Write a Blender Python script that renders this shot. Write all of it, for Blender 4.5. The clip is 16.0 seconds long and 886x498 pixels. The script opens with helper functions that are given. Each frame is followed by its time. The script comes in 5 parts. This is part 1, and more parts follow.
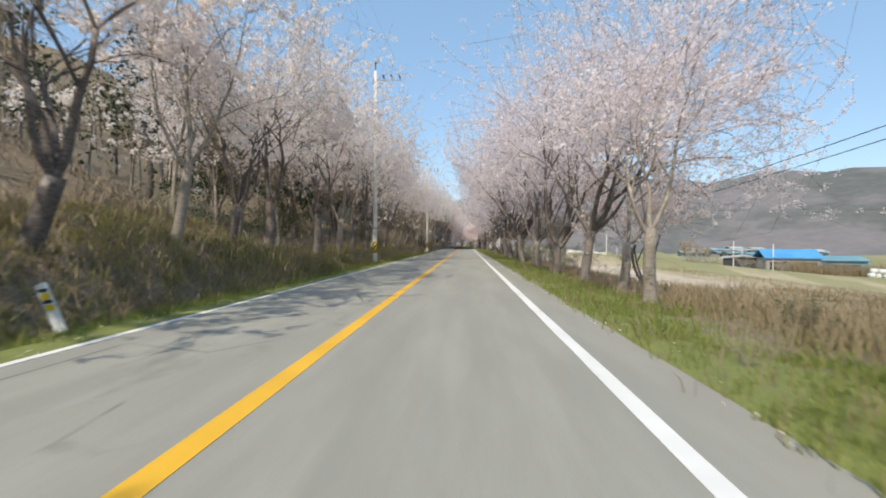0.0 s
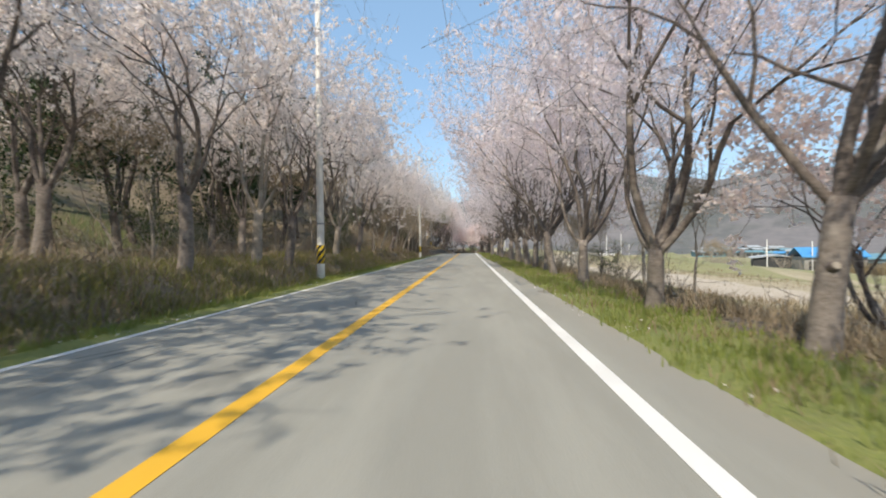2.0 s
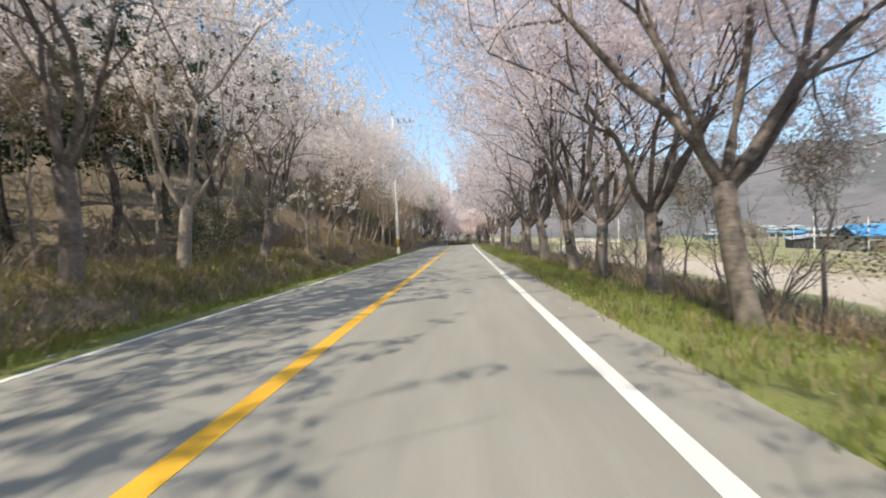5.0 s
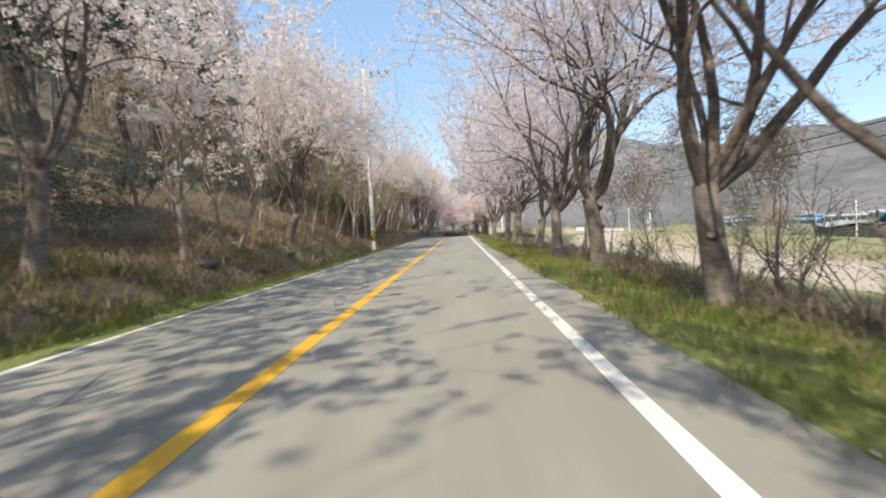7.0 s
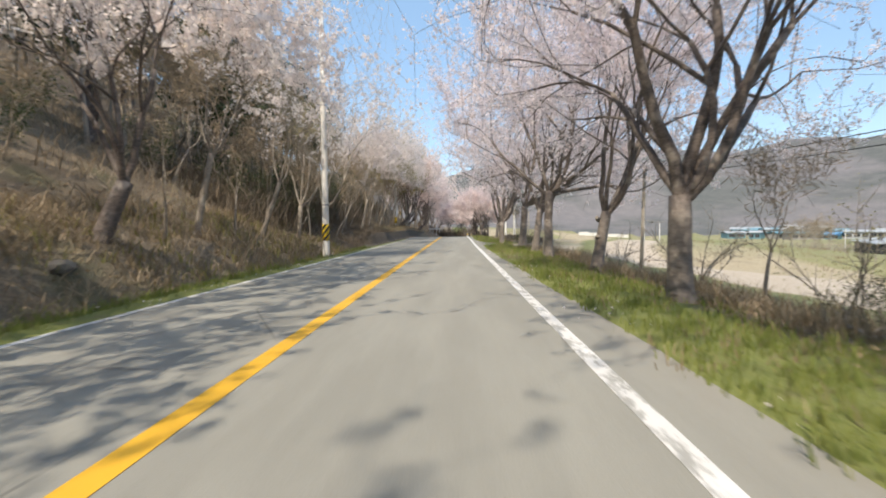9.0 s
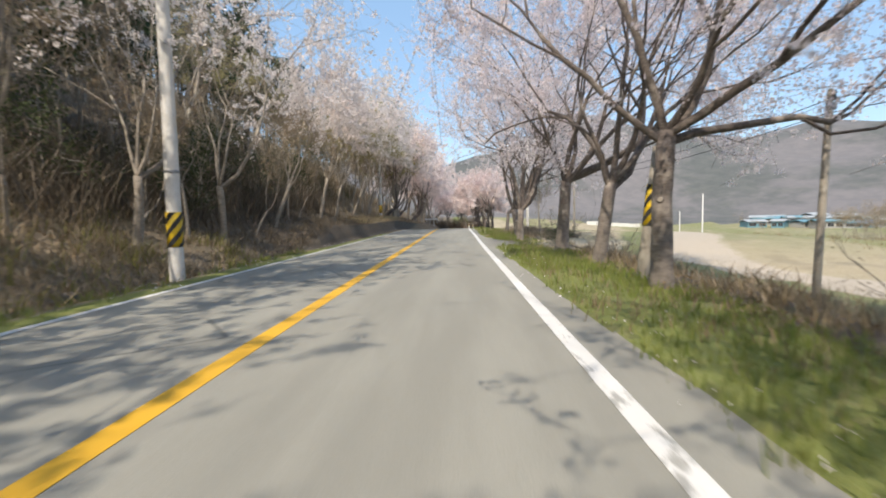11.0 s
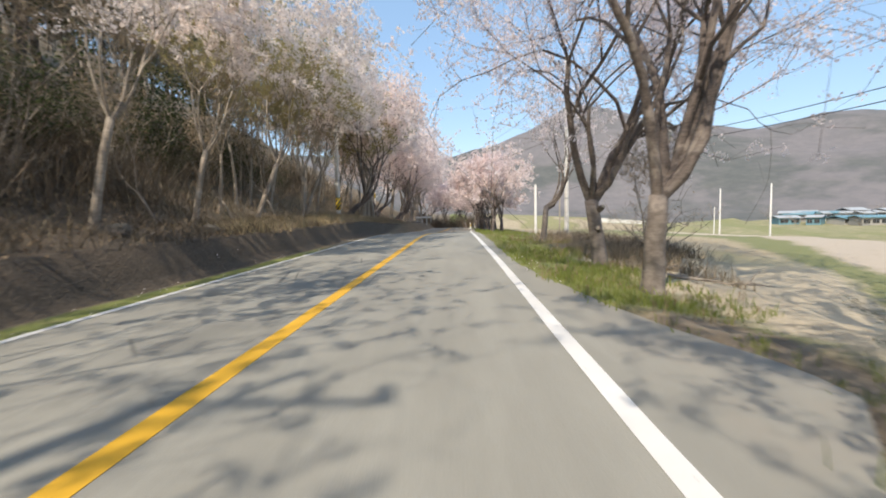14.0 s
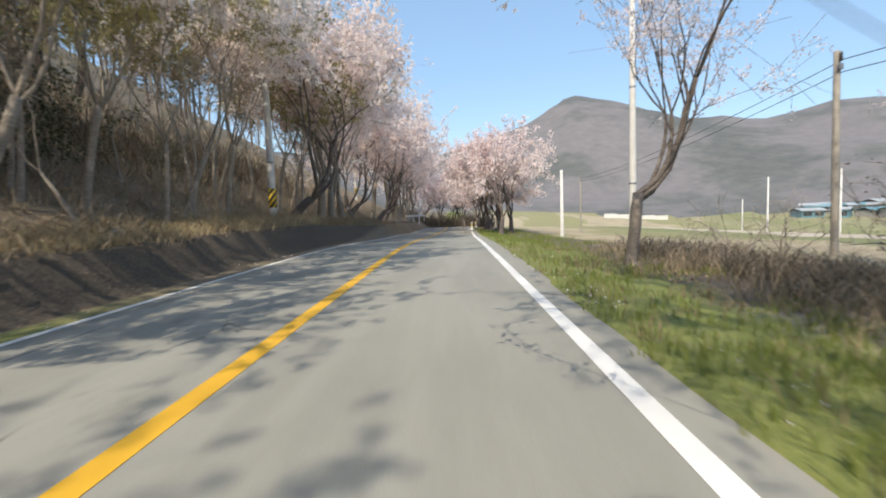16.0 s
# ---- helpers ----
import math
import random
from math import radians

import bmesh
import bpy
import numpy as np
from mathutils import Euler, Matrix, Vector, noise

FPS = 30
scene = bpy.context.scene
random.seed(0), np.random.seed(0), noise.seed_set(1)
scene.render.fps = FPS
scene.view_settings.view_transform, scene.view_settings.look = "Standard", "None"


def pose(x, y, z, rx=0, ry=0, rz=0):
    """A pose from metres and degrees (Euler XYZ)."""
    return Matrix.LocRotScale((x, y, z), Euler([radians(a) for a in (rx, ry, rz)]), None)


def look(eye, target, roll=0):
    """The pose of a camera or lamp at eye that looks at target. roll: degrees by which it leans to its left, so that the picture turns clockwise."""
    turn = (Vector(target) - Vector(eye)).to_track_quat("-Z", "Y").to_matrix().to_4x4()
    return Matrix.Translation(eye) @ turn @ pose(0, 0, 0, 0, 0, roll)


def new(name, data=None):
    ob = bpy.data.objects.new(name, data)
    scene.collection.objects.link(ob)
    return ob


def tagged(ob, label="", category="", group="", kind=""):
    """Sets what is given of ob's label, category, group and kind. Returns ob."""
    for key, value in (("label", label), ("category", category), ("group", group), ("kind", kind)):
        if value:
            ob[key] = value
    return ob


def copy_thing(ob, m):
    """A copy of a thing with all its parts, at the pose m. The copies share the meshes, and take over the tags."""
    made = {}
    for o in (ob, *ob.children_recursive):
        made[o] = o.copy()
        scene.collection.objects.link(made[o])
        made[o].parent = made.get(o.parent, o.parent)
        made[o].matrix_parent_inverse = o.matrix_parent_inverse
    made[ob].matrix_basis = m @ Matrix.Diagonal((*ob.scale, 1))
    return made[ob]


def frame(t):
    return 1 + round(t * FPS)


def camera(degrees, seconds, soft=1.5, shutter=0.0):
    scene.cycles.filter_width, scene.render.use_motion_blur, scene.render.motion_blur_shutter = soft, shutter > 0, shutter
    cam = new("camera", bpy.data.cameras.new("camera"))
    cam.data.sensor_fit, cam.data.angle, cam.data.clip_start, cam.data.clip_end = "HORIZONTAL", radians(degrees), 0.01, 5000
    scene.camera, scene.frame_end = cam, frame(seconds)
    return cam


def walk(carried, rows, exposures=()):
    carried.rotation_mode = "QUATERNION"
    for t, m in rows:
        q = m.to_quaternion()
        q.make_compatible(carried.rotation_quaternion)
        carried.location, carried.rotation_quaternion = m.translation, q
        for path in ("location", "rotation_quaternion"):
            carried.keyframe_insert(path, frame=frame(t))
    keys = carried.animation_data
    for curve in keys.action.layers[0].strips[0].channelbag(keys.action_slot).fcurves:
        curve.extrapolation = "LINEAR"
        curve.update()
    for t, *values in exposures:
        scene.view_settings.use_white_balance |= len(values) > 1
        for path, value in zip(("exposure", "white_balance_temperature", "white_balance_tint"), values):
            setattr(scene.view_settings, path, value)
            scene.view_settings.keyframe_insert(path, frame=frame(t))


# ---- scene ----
cam = camera(86.0, 16.0, soft=1.9, shutter=0.35)
PATH = [
    (0, (1.765, 1.993, 1.316), (1.664, 3.99, 1.292), 0.3),
    (0.5, (1.845, 5.153, 1.311), (1.729, 7.149, 1.298), -0.0),
    (1, (1.864, 8.254, 1.294), (1.748, 10.251, 1.276), -0.3),
    (1.5, (1.863, 11.21, 1.275), (1.75, 13.207, 1.266), -0.9),
    (2, (1.833, 14.046, 1.251), (1.725, 16.043, 1.244), -0.7),
    (2.5, (1.796, 16.792, 1.271), (1.691, 18.789, 1.271), -0.1),
    (3, (1.772, 19.54, 1.299), (1.67, 21.538, 1.295), -0.5),
    (3.5, (1.837, 22.169, 1.295), (1.734, 24.167, 1.292), -1.0),
    (4, (1.86, 24.731, 1.29), (1.762, 26.729, 1.274), -1.6),
    (6.3, (1.878, 36.859, 1.364), (1.795, 38.856, 1.294), -3.2),
    (6.5, (1.896, 37.925, 1.364), (1.815, 39.922, 1.291), -3.2),
    (7, (1.914, 40.673, 1.319), (1.838, 42.67, 1.231), -3.1),
    (7.5, (1.897, 43.433, 1.282), (1.815, 45.429, 1.19), -3.2),
    (8, (1.91, 46.314, 1.307), (1.832, 48.31, 1.21), -2.8),
    (8.5, (1.865, 49.325, 1.312), (1.806, 51.321, 1.21), -2.2),
    (9, (1.875, 52.304, 1.275), (1.818, 54.301, 1.18), -0.6),
    (11.3, (2.069, 66.121, 1.252), (2.007, 68.116, 1.111), -1.0),
    (11.5, (2.075, 67.32, 1.265), (2.012, 69.314, 1.123), -1.0),
    (12, (2.078, 70.32, 1.333), (2.02, 72.314, 1.191), -0.8),
    (12.5, (2.061, 73.328, 1.362), (2.002, 75.322, 1.215), -1.0),
    (13, (2.051, 76.289, 1.379), (1.997, 78.282, 1.225), -1.2),
    (13.5, (2.05, 79.229, 1.359), (1.995, 81.223, 1.206), -1.1),
    (14, (2.009, 82.213, 1.349), (1.958, 84.207, 1.199), -1.2),
    (14.5, (1.999, 85.21, 1.339), (1.952, 87.203, 1.179), -1.6),
    (15, (1.989, 88.203, 1.32), (1.944, 90.197, 1.163), -1.8),
    (15.5, (1.991, 91.117, 1.328), (1.954, 93.111, 1.175), -1.6),
    (16, (1.964, 94.032, 1.335), (1.925, 96.025, 1.174), -2.0),
]
walk(cam, [(t, look(eye, target, roll)) for t, eye, target, roll in PATH], [(0.0, 0.4, 6900, 9), (2.5, 0.5, 6950, 9), (4.0, 0.56, 7000, 10), (6.5, 0.7, 7050, 11), (7.5, 0.65, 7100, 11), (9.0, 0.62, 7050, 11), (11.5, 0.58, 6950, 11), (13.0, 0.58, 7050, 12), (14.0, 0.57, 7050, 12), (15.0, 0.56, 6900, 10), (16.0, 0.54, 6900, 10)])

# ---- light ----
SUN_TO = Vector((-0.37 * 0.67, -0.93 * 0.67, 0.743)).normalized()
world = bpy.data.worlds.new("sky")
scene.world = world
world.use_nodes = True
wn = world.node_tree.nodes
sky = wn.new("ShaderNodeTexSky")
sky.sky_type = 'NISHITA'
sky.sun_disc = False
sky.sun_elevation = math.asin(SUN_TO.z)
sky.sun_rotation = math.atan2(SUN_TO.x, SUN_TO.y)
sky.altitude = 60.0
sky.air_density = 1.0
sky.dust_density = 0.4
sky.ozone_density = 1.0
wn["Background"].inputs[1].default_value = 0.15
haze = wn.new("ShaderNodeMix")  # thin spring haze evens out the blue
haze.data_type = 'RGBA'
haze.inputs[0].default_value = 0.55
haze.inputs[7].default_value = (1.6, 2.9, 4.7, 1.0)
world.node_tree.links.new(sky.outputs[0], haze.inputs[6])
world.node_tree.links.new(haze.outputs[2], wn["Background"].inputs[0])
sun = bpy.data.lights.new("sun", 'SUN')
sun.energy = 3.6
sun.angle = radians(0.6)
sun.color = (1.0, 0.93, 0.82)
sun_ob = new("sun", sun)
sun_ob.matrix_world = look(SUN_TO * 100, (0, 0, 0))


# ---- material helpers ----
def mat(name, rough=0.8, metal=0.0):
    m = bpy.data.materials.new(name)
    m.use_nodes = True
    b = m.node_tree.nodes["Principled BSDF"]
    b.inputs["Roughness"].default_value = rough
    b.inputs["Metallic"].default_value = metal
    return m, m.node_tree, b


def node(nt, kind, **inputs):
    n = nt.nodes.new(kind)
    for k, v in inputs.items():
        n.inputs[k.replace("_", " ")].default_value = v
    return n


def noise_fac(nt, vec, scale, detail=4.0, rough=0.6):
    n = node(nt, "ShaderNodeTexNoise", Scale=scale, Detail=detail, Roughness=rough)
    if vec is not None:
        nt.links.new(vec, n.inputs["Vector"])
    return n.outputs["Fac"]


def remap(nt, fac, a, b, c=0.0, d=1.0):
    n = nt.nodes.new("ShaderNodeMapRange")
    n.interpolation_type = 'SMOOTHSTEP'
    for i, v in zip((1, 2, 3, 4), (a, b, c, d)):
        n.inputs[i].default_value = v
    nt.links.new(fac, n.inputs[0])
    return n.outputs[0]


def mix(nt, fac, a, b, blend='MIX'):
    n = nt.nodes.new("ShaderNodeMix")
    n.data_type, n.blend_type = 'RGBA', blend
    for sock, v in ((n.inputs[0], fac), (n.inputs[6], a), (n.inputs[7], b)):
        if isinstance(v, (int, float)):
            sock.default_value = v
        elif isinstance(v, tuple):
            sock.default_value = (*v, 1.0)
        else:
            nt.links.new(v, sock)
    return n.outputs[2]


def mth(nt, op, a, b=0.0):
    n = nt.nodes.new("ShaderNodeMath")
    n.operation = op
    for sock, v in zip(n.inputs, (a, b)):
        if isinstance(v, (int, float)):
            sock.default_value = v
        else:
            nt.links.new(v, sock)
    return n.outputs[0]


def bump(nt, b, fac, strength=0.4, dist=0.02):
    n = node(nt, "ShaderNodeBump", Strength=strength, Distance=dist)
    nt.links.new(fac, n.inputs["Height"])
    nt.links.new(n.outputs[0], b.inputs["Normal"])


def position(nt, stretch=None):
    g = nt.nodes.new("ShaderNodeNewGeometry").outputs["Position"]
    if stretch is None:
        return g
    n = nt.nodes.new("ShaderNodeVectorMath")
    n.operation = 'MULTIPLY'
    n.inputs[1].default_value = stretch
    nt.links.new(g, n.inputs[0])
    return n.outputs[0]


def plain(name, col, col2=None, scale=6.0, rough=0.8, metal=0.0, bumps=0.0, obj=False):
    """A base colour that varies at two scales."""
    m, nt, b = mat(name, rough, metal)
    vec = nt.nodes.new("ShaderNodeTexCoord").outputs["Object"] if obj else position(nt)
    big = remap(nt, noise_fac(nt, vec, scale), 0.3, 0.7)
    fine = noise_fac(nt, vec, scale * 9)
    c = mix(nt, big, col, col2 or tuple(v * 0.75 for v in col))
    c = mix(nt, remap(nt, fine, 0.35, 0.7, 0.0, 0.35), c, tuple(v * 0.6 for v in col))
    nt.links.new(c, b.inputs["Base Color"])
    if bumps:
        bump(nt, b, fine, bumps)
    return m


def leafy(name, col, col2, through_light=0.35, rough=0.7):
    """Thin petals or leaves: each island has its own tone and lets some light through."""
    m, nt, b = mat(name, rough)
    g = nt.nodes.new("ShaderNodeNewGeometry")
    o = nt.nodes.new("ShaderNodeObjectInfo")
    r = mth(nt, 'ADD', mth(nt, 'MULTIPLY', g.outputs["Random Per Island"], 0.75), mth(nt, 'MULTIPLY', o.outputs["Random"], 0.25))
    c = mix(nt, r, col, col2)
    nt.links.new(c, b.inputs["Base Color"])
    b.inputs["Specular IOR Level"].default_value = 0.2
    t = nt.nodes.new("ShaderNodeBsdfTranslucent")
    nt.links.new(c, t.inputs[0])
    s = node(nt, "ShaderNodeMixShader", Fac=through_light)
    nt.links.new(b.outputs[0], s.inputs[1])
    nt.links.new(t.outputs[0], s.inputs[2])
    nt.links.new(s.outputs[0], nt.nodes["Material Output"].inputs[0])
    return m


# ---- materials ----
def asphalt_material():
    m, nt, b = mat("asphalt", 0.85)
    p = position(nt)
    xyz = nt.nodes.new("ShaderNodeSeparateXYZ")
    nt.links.new(p, xyz.inputs[0])
    grit = noise_fac(nt, p, 90.0, 3.0)
    worn = remap(nt, noise_fac(nt, position(nt, (0.9, 0.12, 1.0)), 1.6, 5.0), 0.35, 0.7)
    c = mix(nt, worn, (0.262, 0.254, 0.218), (0.316, 0.307, 0.264))
    c = mix(nt, remap(nt, grit, 0.35, 0.75, 0.0, 0.5), c, (0.165, 0.162, 0.144))
    # the far lane is older: darker stains and crack lines
    old = remap(nt, xyz.outputs[0], -0.1, -0.4)
    stain = remap(nt, noise_fac(nt, position(nt, (1.0, 0.45, 1.0)), 0.8, 6.0, 0.65), 0.52, 0.66, 0.0, 0.5)
    c = mix(nt, mth(nt, 'MULTIPLY', stain, old), c, (0.13, 0.129, 0.116))
    v = node(nt, "ShaderNodeTexVoronoi", Scale=0.55)
    v.feature = 'DISTANCE_TO_EDGE'
    nt.links.new(position(nt, (1.0, 0.6, 1.0)), v.inputs["Vector"])
    crack = remap(nt, v.outputs["Distance"], 0.004, 0.012, 1.0, 0.0)
    hold = remap(nt, noise_fac(nt, p, 0.5), 0.45, 0.6)
    c = mix(nt, mth(nt, 'MULTIPLY', mth(nt, 'MULTIPLY', crack, hold), mth(nt, 'MULTIPLY', old, 0.7)), c, (0.07, 0.068, 0.065))
    # a sandy, dusty margin beyond the white line
    dust = mth(nt, 'MULTIPLY', remap(nt, xyz.outputs[0], 3.3, 4.0), remap(nt, noise_fac(nt, p, 2.2), 0.35, 0.65, 0.15, 0.8))
    c = mix(nt, dust, c, (0.265, 0.245, 0.205))
    nt.links.new(c, b.inputs["Base Color"])
    bump(nt, b, grit, 0.35, 0.01)
    return m


def paint_material(name, col, under=(0.262, 0.256, 0.228), wear=0.62, tire=0.0):
    m, nt, b = mat(name, 0.65)
    p = position(nt)
    xyz = nt.nodes.new("ShaderNodeSeparateXYZ")
    nt.links.new(p, xyz.inputs[0])
    tired = mth(nt, 'MULTIPLY', remap(nt, xyz.outputs[1], 38.0, 50.0), remap(nt, xyz.outputs[1], 74.0, 64.0))
    flake = mth(nt, 'ADD', noise_fac(nt, position(nt, (1.0, 0.35, 1.0)), 7.0, 6.0, 0.7), mth(nt, 'MULTIPLY', tired, tire))
    w = remap(nt, flake, wear, wear + 0.12)
    c = mix(nt, remap(nt, noise_fac(nt, p, 0.6), 0.3, 0.7), col, tuple(v * 0.85 for v in col))
    c = mix(nt, mth(nt, 'MULTIPLY', w, 0.8), c, under)
    nt.links.new(c, b.inputs["Base Color"])
    bump(nt, b, noise_fac(nt, p, 80.0), 0.2, 0.005)
    return m


def land_material():
    """Land cover by place: green verges, brown banks with litter, straw-coloured and green fields."""
    m, nt, b = mat("land", 0.95)
    p = position(nt)
    xyz = nt.nodes.new("ShaderNodeSeparateXYZ")
    nt.links.new(p, xyz.inputs[0])
    X, Y = xyz.outputs[0], xyz.outputs[1]
    n1, n2, n3 = noise_fac(nt, p, 0.35), noise_fac(nt, p, 2.5), noise_fac(nt, p, 18.0)
    wob = mth(nt, 'MULTIPLY', mth(nt, 'SUBTRACT', n2, 0.5), 2.2)
    xw = mth(nt, 'ADD', X, wob)
    green = mix(nt, remap(nt, n3, 0.3, 0.7), (0.15, 0.18, 0.04), (0.22, 0.235, 0.07))
    green = mix(nt, remap(nt, n2, 0.5, 0.75, 0.0, 0.6), green, (0.20, 0.17, 0.09))
    litter = mix(nt, remap(nt, n3, 0.3, 0.7), (0.145, 0.114, 0.08), (0.27, 0.21, 0.14))
    litter = mix(nt, remap(nt, n1, 0.5, 0.7, 0.0, 0.6), litter, (0.10, 0.105, 0.05))
    straw = mix(nt, remap(nt, n3, 0.3, 0.7), (0.36, 0.29, 0.185), (0.46, 0.38, 0.255))
    meadow = mix(nt, remap(nt, n3, 0.3, 0.7), (0.22, 0.22, 0.09), (0.32, 0.285, 0.145))
    stripes = noise_fac(nt, position(nt, (0.05, 0.016, 0.0)), 1.0, 3.0)
    field = mix(nt, remap(nt, stripes, 0.46, 0.51), straw, meadow)
    field = mix(nt, mth(nt, 'MULTIPLY', remap(nt, Y, 46.0, 34.0), remap(nt, noise_fac(nt, p, 0.9, 5.0), 0.32, 0.6, 0.35, 1.0)), field, mix(nt, remap(nt, n3, 0.3, 0.7), (0.21, 0.165, 0.11), (0.33, 0.265, 0.18)))
    field = mix(nt, remap(nt, noise_fac(nt, p, 0.22, 5.0, 0.7), 0.5, 0.62, 0.0, 0.55), field, (0.27, 0.22, 0.145))
    # a bare sandy strip runs along the fields beyond a green one
    past = mth(nt, 'MAXIMUM', mth(nt, 'SUBTRACT', Y, 92.0), 0.0)
    later = remap(nt, Y, 80.0, 94.0)
    low = mth(nt, 'MULTIPLY', mth(nt, 'SUBTRACT', noise_fac(nt, p, 0.07, 3.0), 0.5), 5.0)
    xl = mth(nt, 'ADD', mth(nt, 'ADD', X, low), mth(nt, 'MULTIPLY', wob, 0.6))

    further = mth(nt, 'MAXIMUM', mth(nt, 'SUBTRACT', Y, 116.0), 0.0)

    def beyond(start, shift, slope, bend):
        edge = mth(nt, 'ADD', mth(nt, 'ADD', mth(nt, 'MULTIPLY', later, shift), start), mth(nt, 'MULTIPLY', past, slope))
        edge = mth(nt, 'ADD', edge, mth(nt, 'MULTIPLY', further, bend))
        return remap(nt, mth(nt, 'SUBTRACT', xl, edge), -0.5, 0.5)

    near_edge, mid_edge, far_edge = beyond(12.6, -1.0, 0.32, -0.22), beyond(17.6, -4.4, 0.4, -0.25), beyond(26.8, -9.0, 0.41, 0.0)
    on = mth(nt, 'MULTIPLY', remap(nt, Y, 36.0, 46.0), remap(nt, Y, 190.0, 170.0))
    olive = mix(nt, remap(nt, n3, 0.3, 0.7), (0.17, 0.185, 0.075), (0.25, 0.25, 0.11))
    sand = mix(nt, remap(nt, n3, 0.3, 0.7), (0.45, 0.375, 0.285), (0.54, 0.455, 0.36))
    field = mix(nt, mth(nt, 'MULTIPLY', far_edge, mth(nt, 'MULTIPLY', remap(nt, Y, 90.0, 105.0, 0.0, 0.75), remap(nt, n1, 0.3, 0.55, 0.3, 1.0))), field, olive)
    field = mix(nt, mth(nt, 'MULTIPLY', on, mth(nt, 'SUBTRACT', near_edge, mid_edge)), field, olive)
    field = mix(nt, mth(nt, 'MULTIPLY', on, mth(nt, 'SUBTRACT', mid_edge, far_edge)), field, sand)
    field = mix(nt, remap(nt, n2, 0.55, 0.8, 0.0, 0.45), field, (0.26, 0.21, 0.13))
    # leaf litter under the field-side trees, its colour darkened for their shade
    shaded_litter = mix(nt, remap(nt, n3, 0.3, 0.7), (0.085, 0.068, 0.055), (0.165, 0.132, 0.10))
    c = mix(nt, remap(nt, xw, 5.6, 6.6), green, mix(nt, remap(nt, Y, 16.0, 22.0), litter, shaded_litter))
    layby = mth(nt, 'MULTIPLY', remap(nt, Y, 80.0, 84.0), remap(nt, Y, 102.0, 96.0))
    c = mix(nt, remap(nt, xw, 8.5, 10.5), c, field)
    tan = mix(nt, remap(nt, n3, 0.3, 0.7), (0.42, 0.355, 0.25), (0.54, 0.46, 0.335))
    c = mix(nt, mth(nt, 'MULTIPLY', layby, mth(nt, 'MULTIPLY', remap(nt, mth(nt, 'ADD', X, mth(nt, 'MULTIPLY', wob, 0.3)), 5.5, 6.1), mth(nt, 'SUBTRACT', 1.0, near_edge))), c, tan)
    scuffed = mth(nt, 'MULTIPLY', mth(nt, 'MULTIPLY', remap(nt, Y, 83.4, 84.4), remap(nt, Y, 89.5, 88.0)), mth(nt, 'MULTIPLY', remap(nt, X, 3.6, 3.9), remap(nt, X, 5.9, 5.5)))
    c = mix(nt, scuffed, c, mix(nt, remap(nt, n2, 0.35, 0.65), (0.16, 0.125, 0.085), (0.25, 0.20, 0.14)))
    leftgreen = mth(nt, 'MAXIMUM', remap(nt, xw, -4.4, -5.0), mth(nt, 'MULTIPLY', remap(nt, Y, 64.0, 72.0), remap(nt, X, -3.5, -3.75)))
    leftgreen = mth(nt, 'MAXIMUM', leftgreen, mth(nt, 'MULTIPLY', remap(nt, Y, 98.0, 104.0), remap(nt, X, 1.0, 0.0)))
    c = mix(nt, leftgreen, c, litter)
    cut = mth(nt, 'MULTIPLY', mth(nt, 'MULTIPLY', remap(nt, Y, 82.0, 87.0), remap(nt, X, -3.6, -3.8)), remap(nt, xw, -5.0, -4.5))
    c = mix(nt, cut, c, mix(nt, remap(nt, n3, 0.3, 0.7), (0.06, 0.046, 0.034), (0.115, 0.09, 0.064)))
    # the hillside's shade, put into the ground as a darker brown
    hill_shade = mth(nt, 'MULTIPLY', mth(nt, 'MULTIPLY', remap(nt, Y, 79.0, 84.0), remap(nt, Y, 99.0, 94.0)), remap(nt, xw, -4.2, -4.8))
    c = mix(nt, mth(nt, 'MULTIPLY', hill_shade, 0.85), c, mix(nt, remap(nt, n3, 0.3, 0.7), (0.06, 0.046, 0.035), (0.135, 0.104, 0.076)))
    # a mown clearing among the trees
    glade = mth(nt, 'MULTIPLY', mth(nt, 'MULTIPLY', remap(nt, Y, 22.0, 26.0), remap(nt, Y, 50.0, 44.0)), mth(nt, 'MULTIPLY', remap(nt, xw, -8.0, -9.5), remap(nt, xw, -24.0, -18.0)))
    c = mix(nt, mth(nt, 'MULTIPLY', glade, remap(nt, n1, 0.35, 0.6)), c, (0.12, 0.14, 0.045))
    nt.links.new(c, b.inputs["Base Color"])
    bump(nt, b, mth(nt, 'ADD', n3, n2), 0.8, 0.08)
    return m


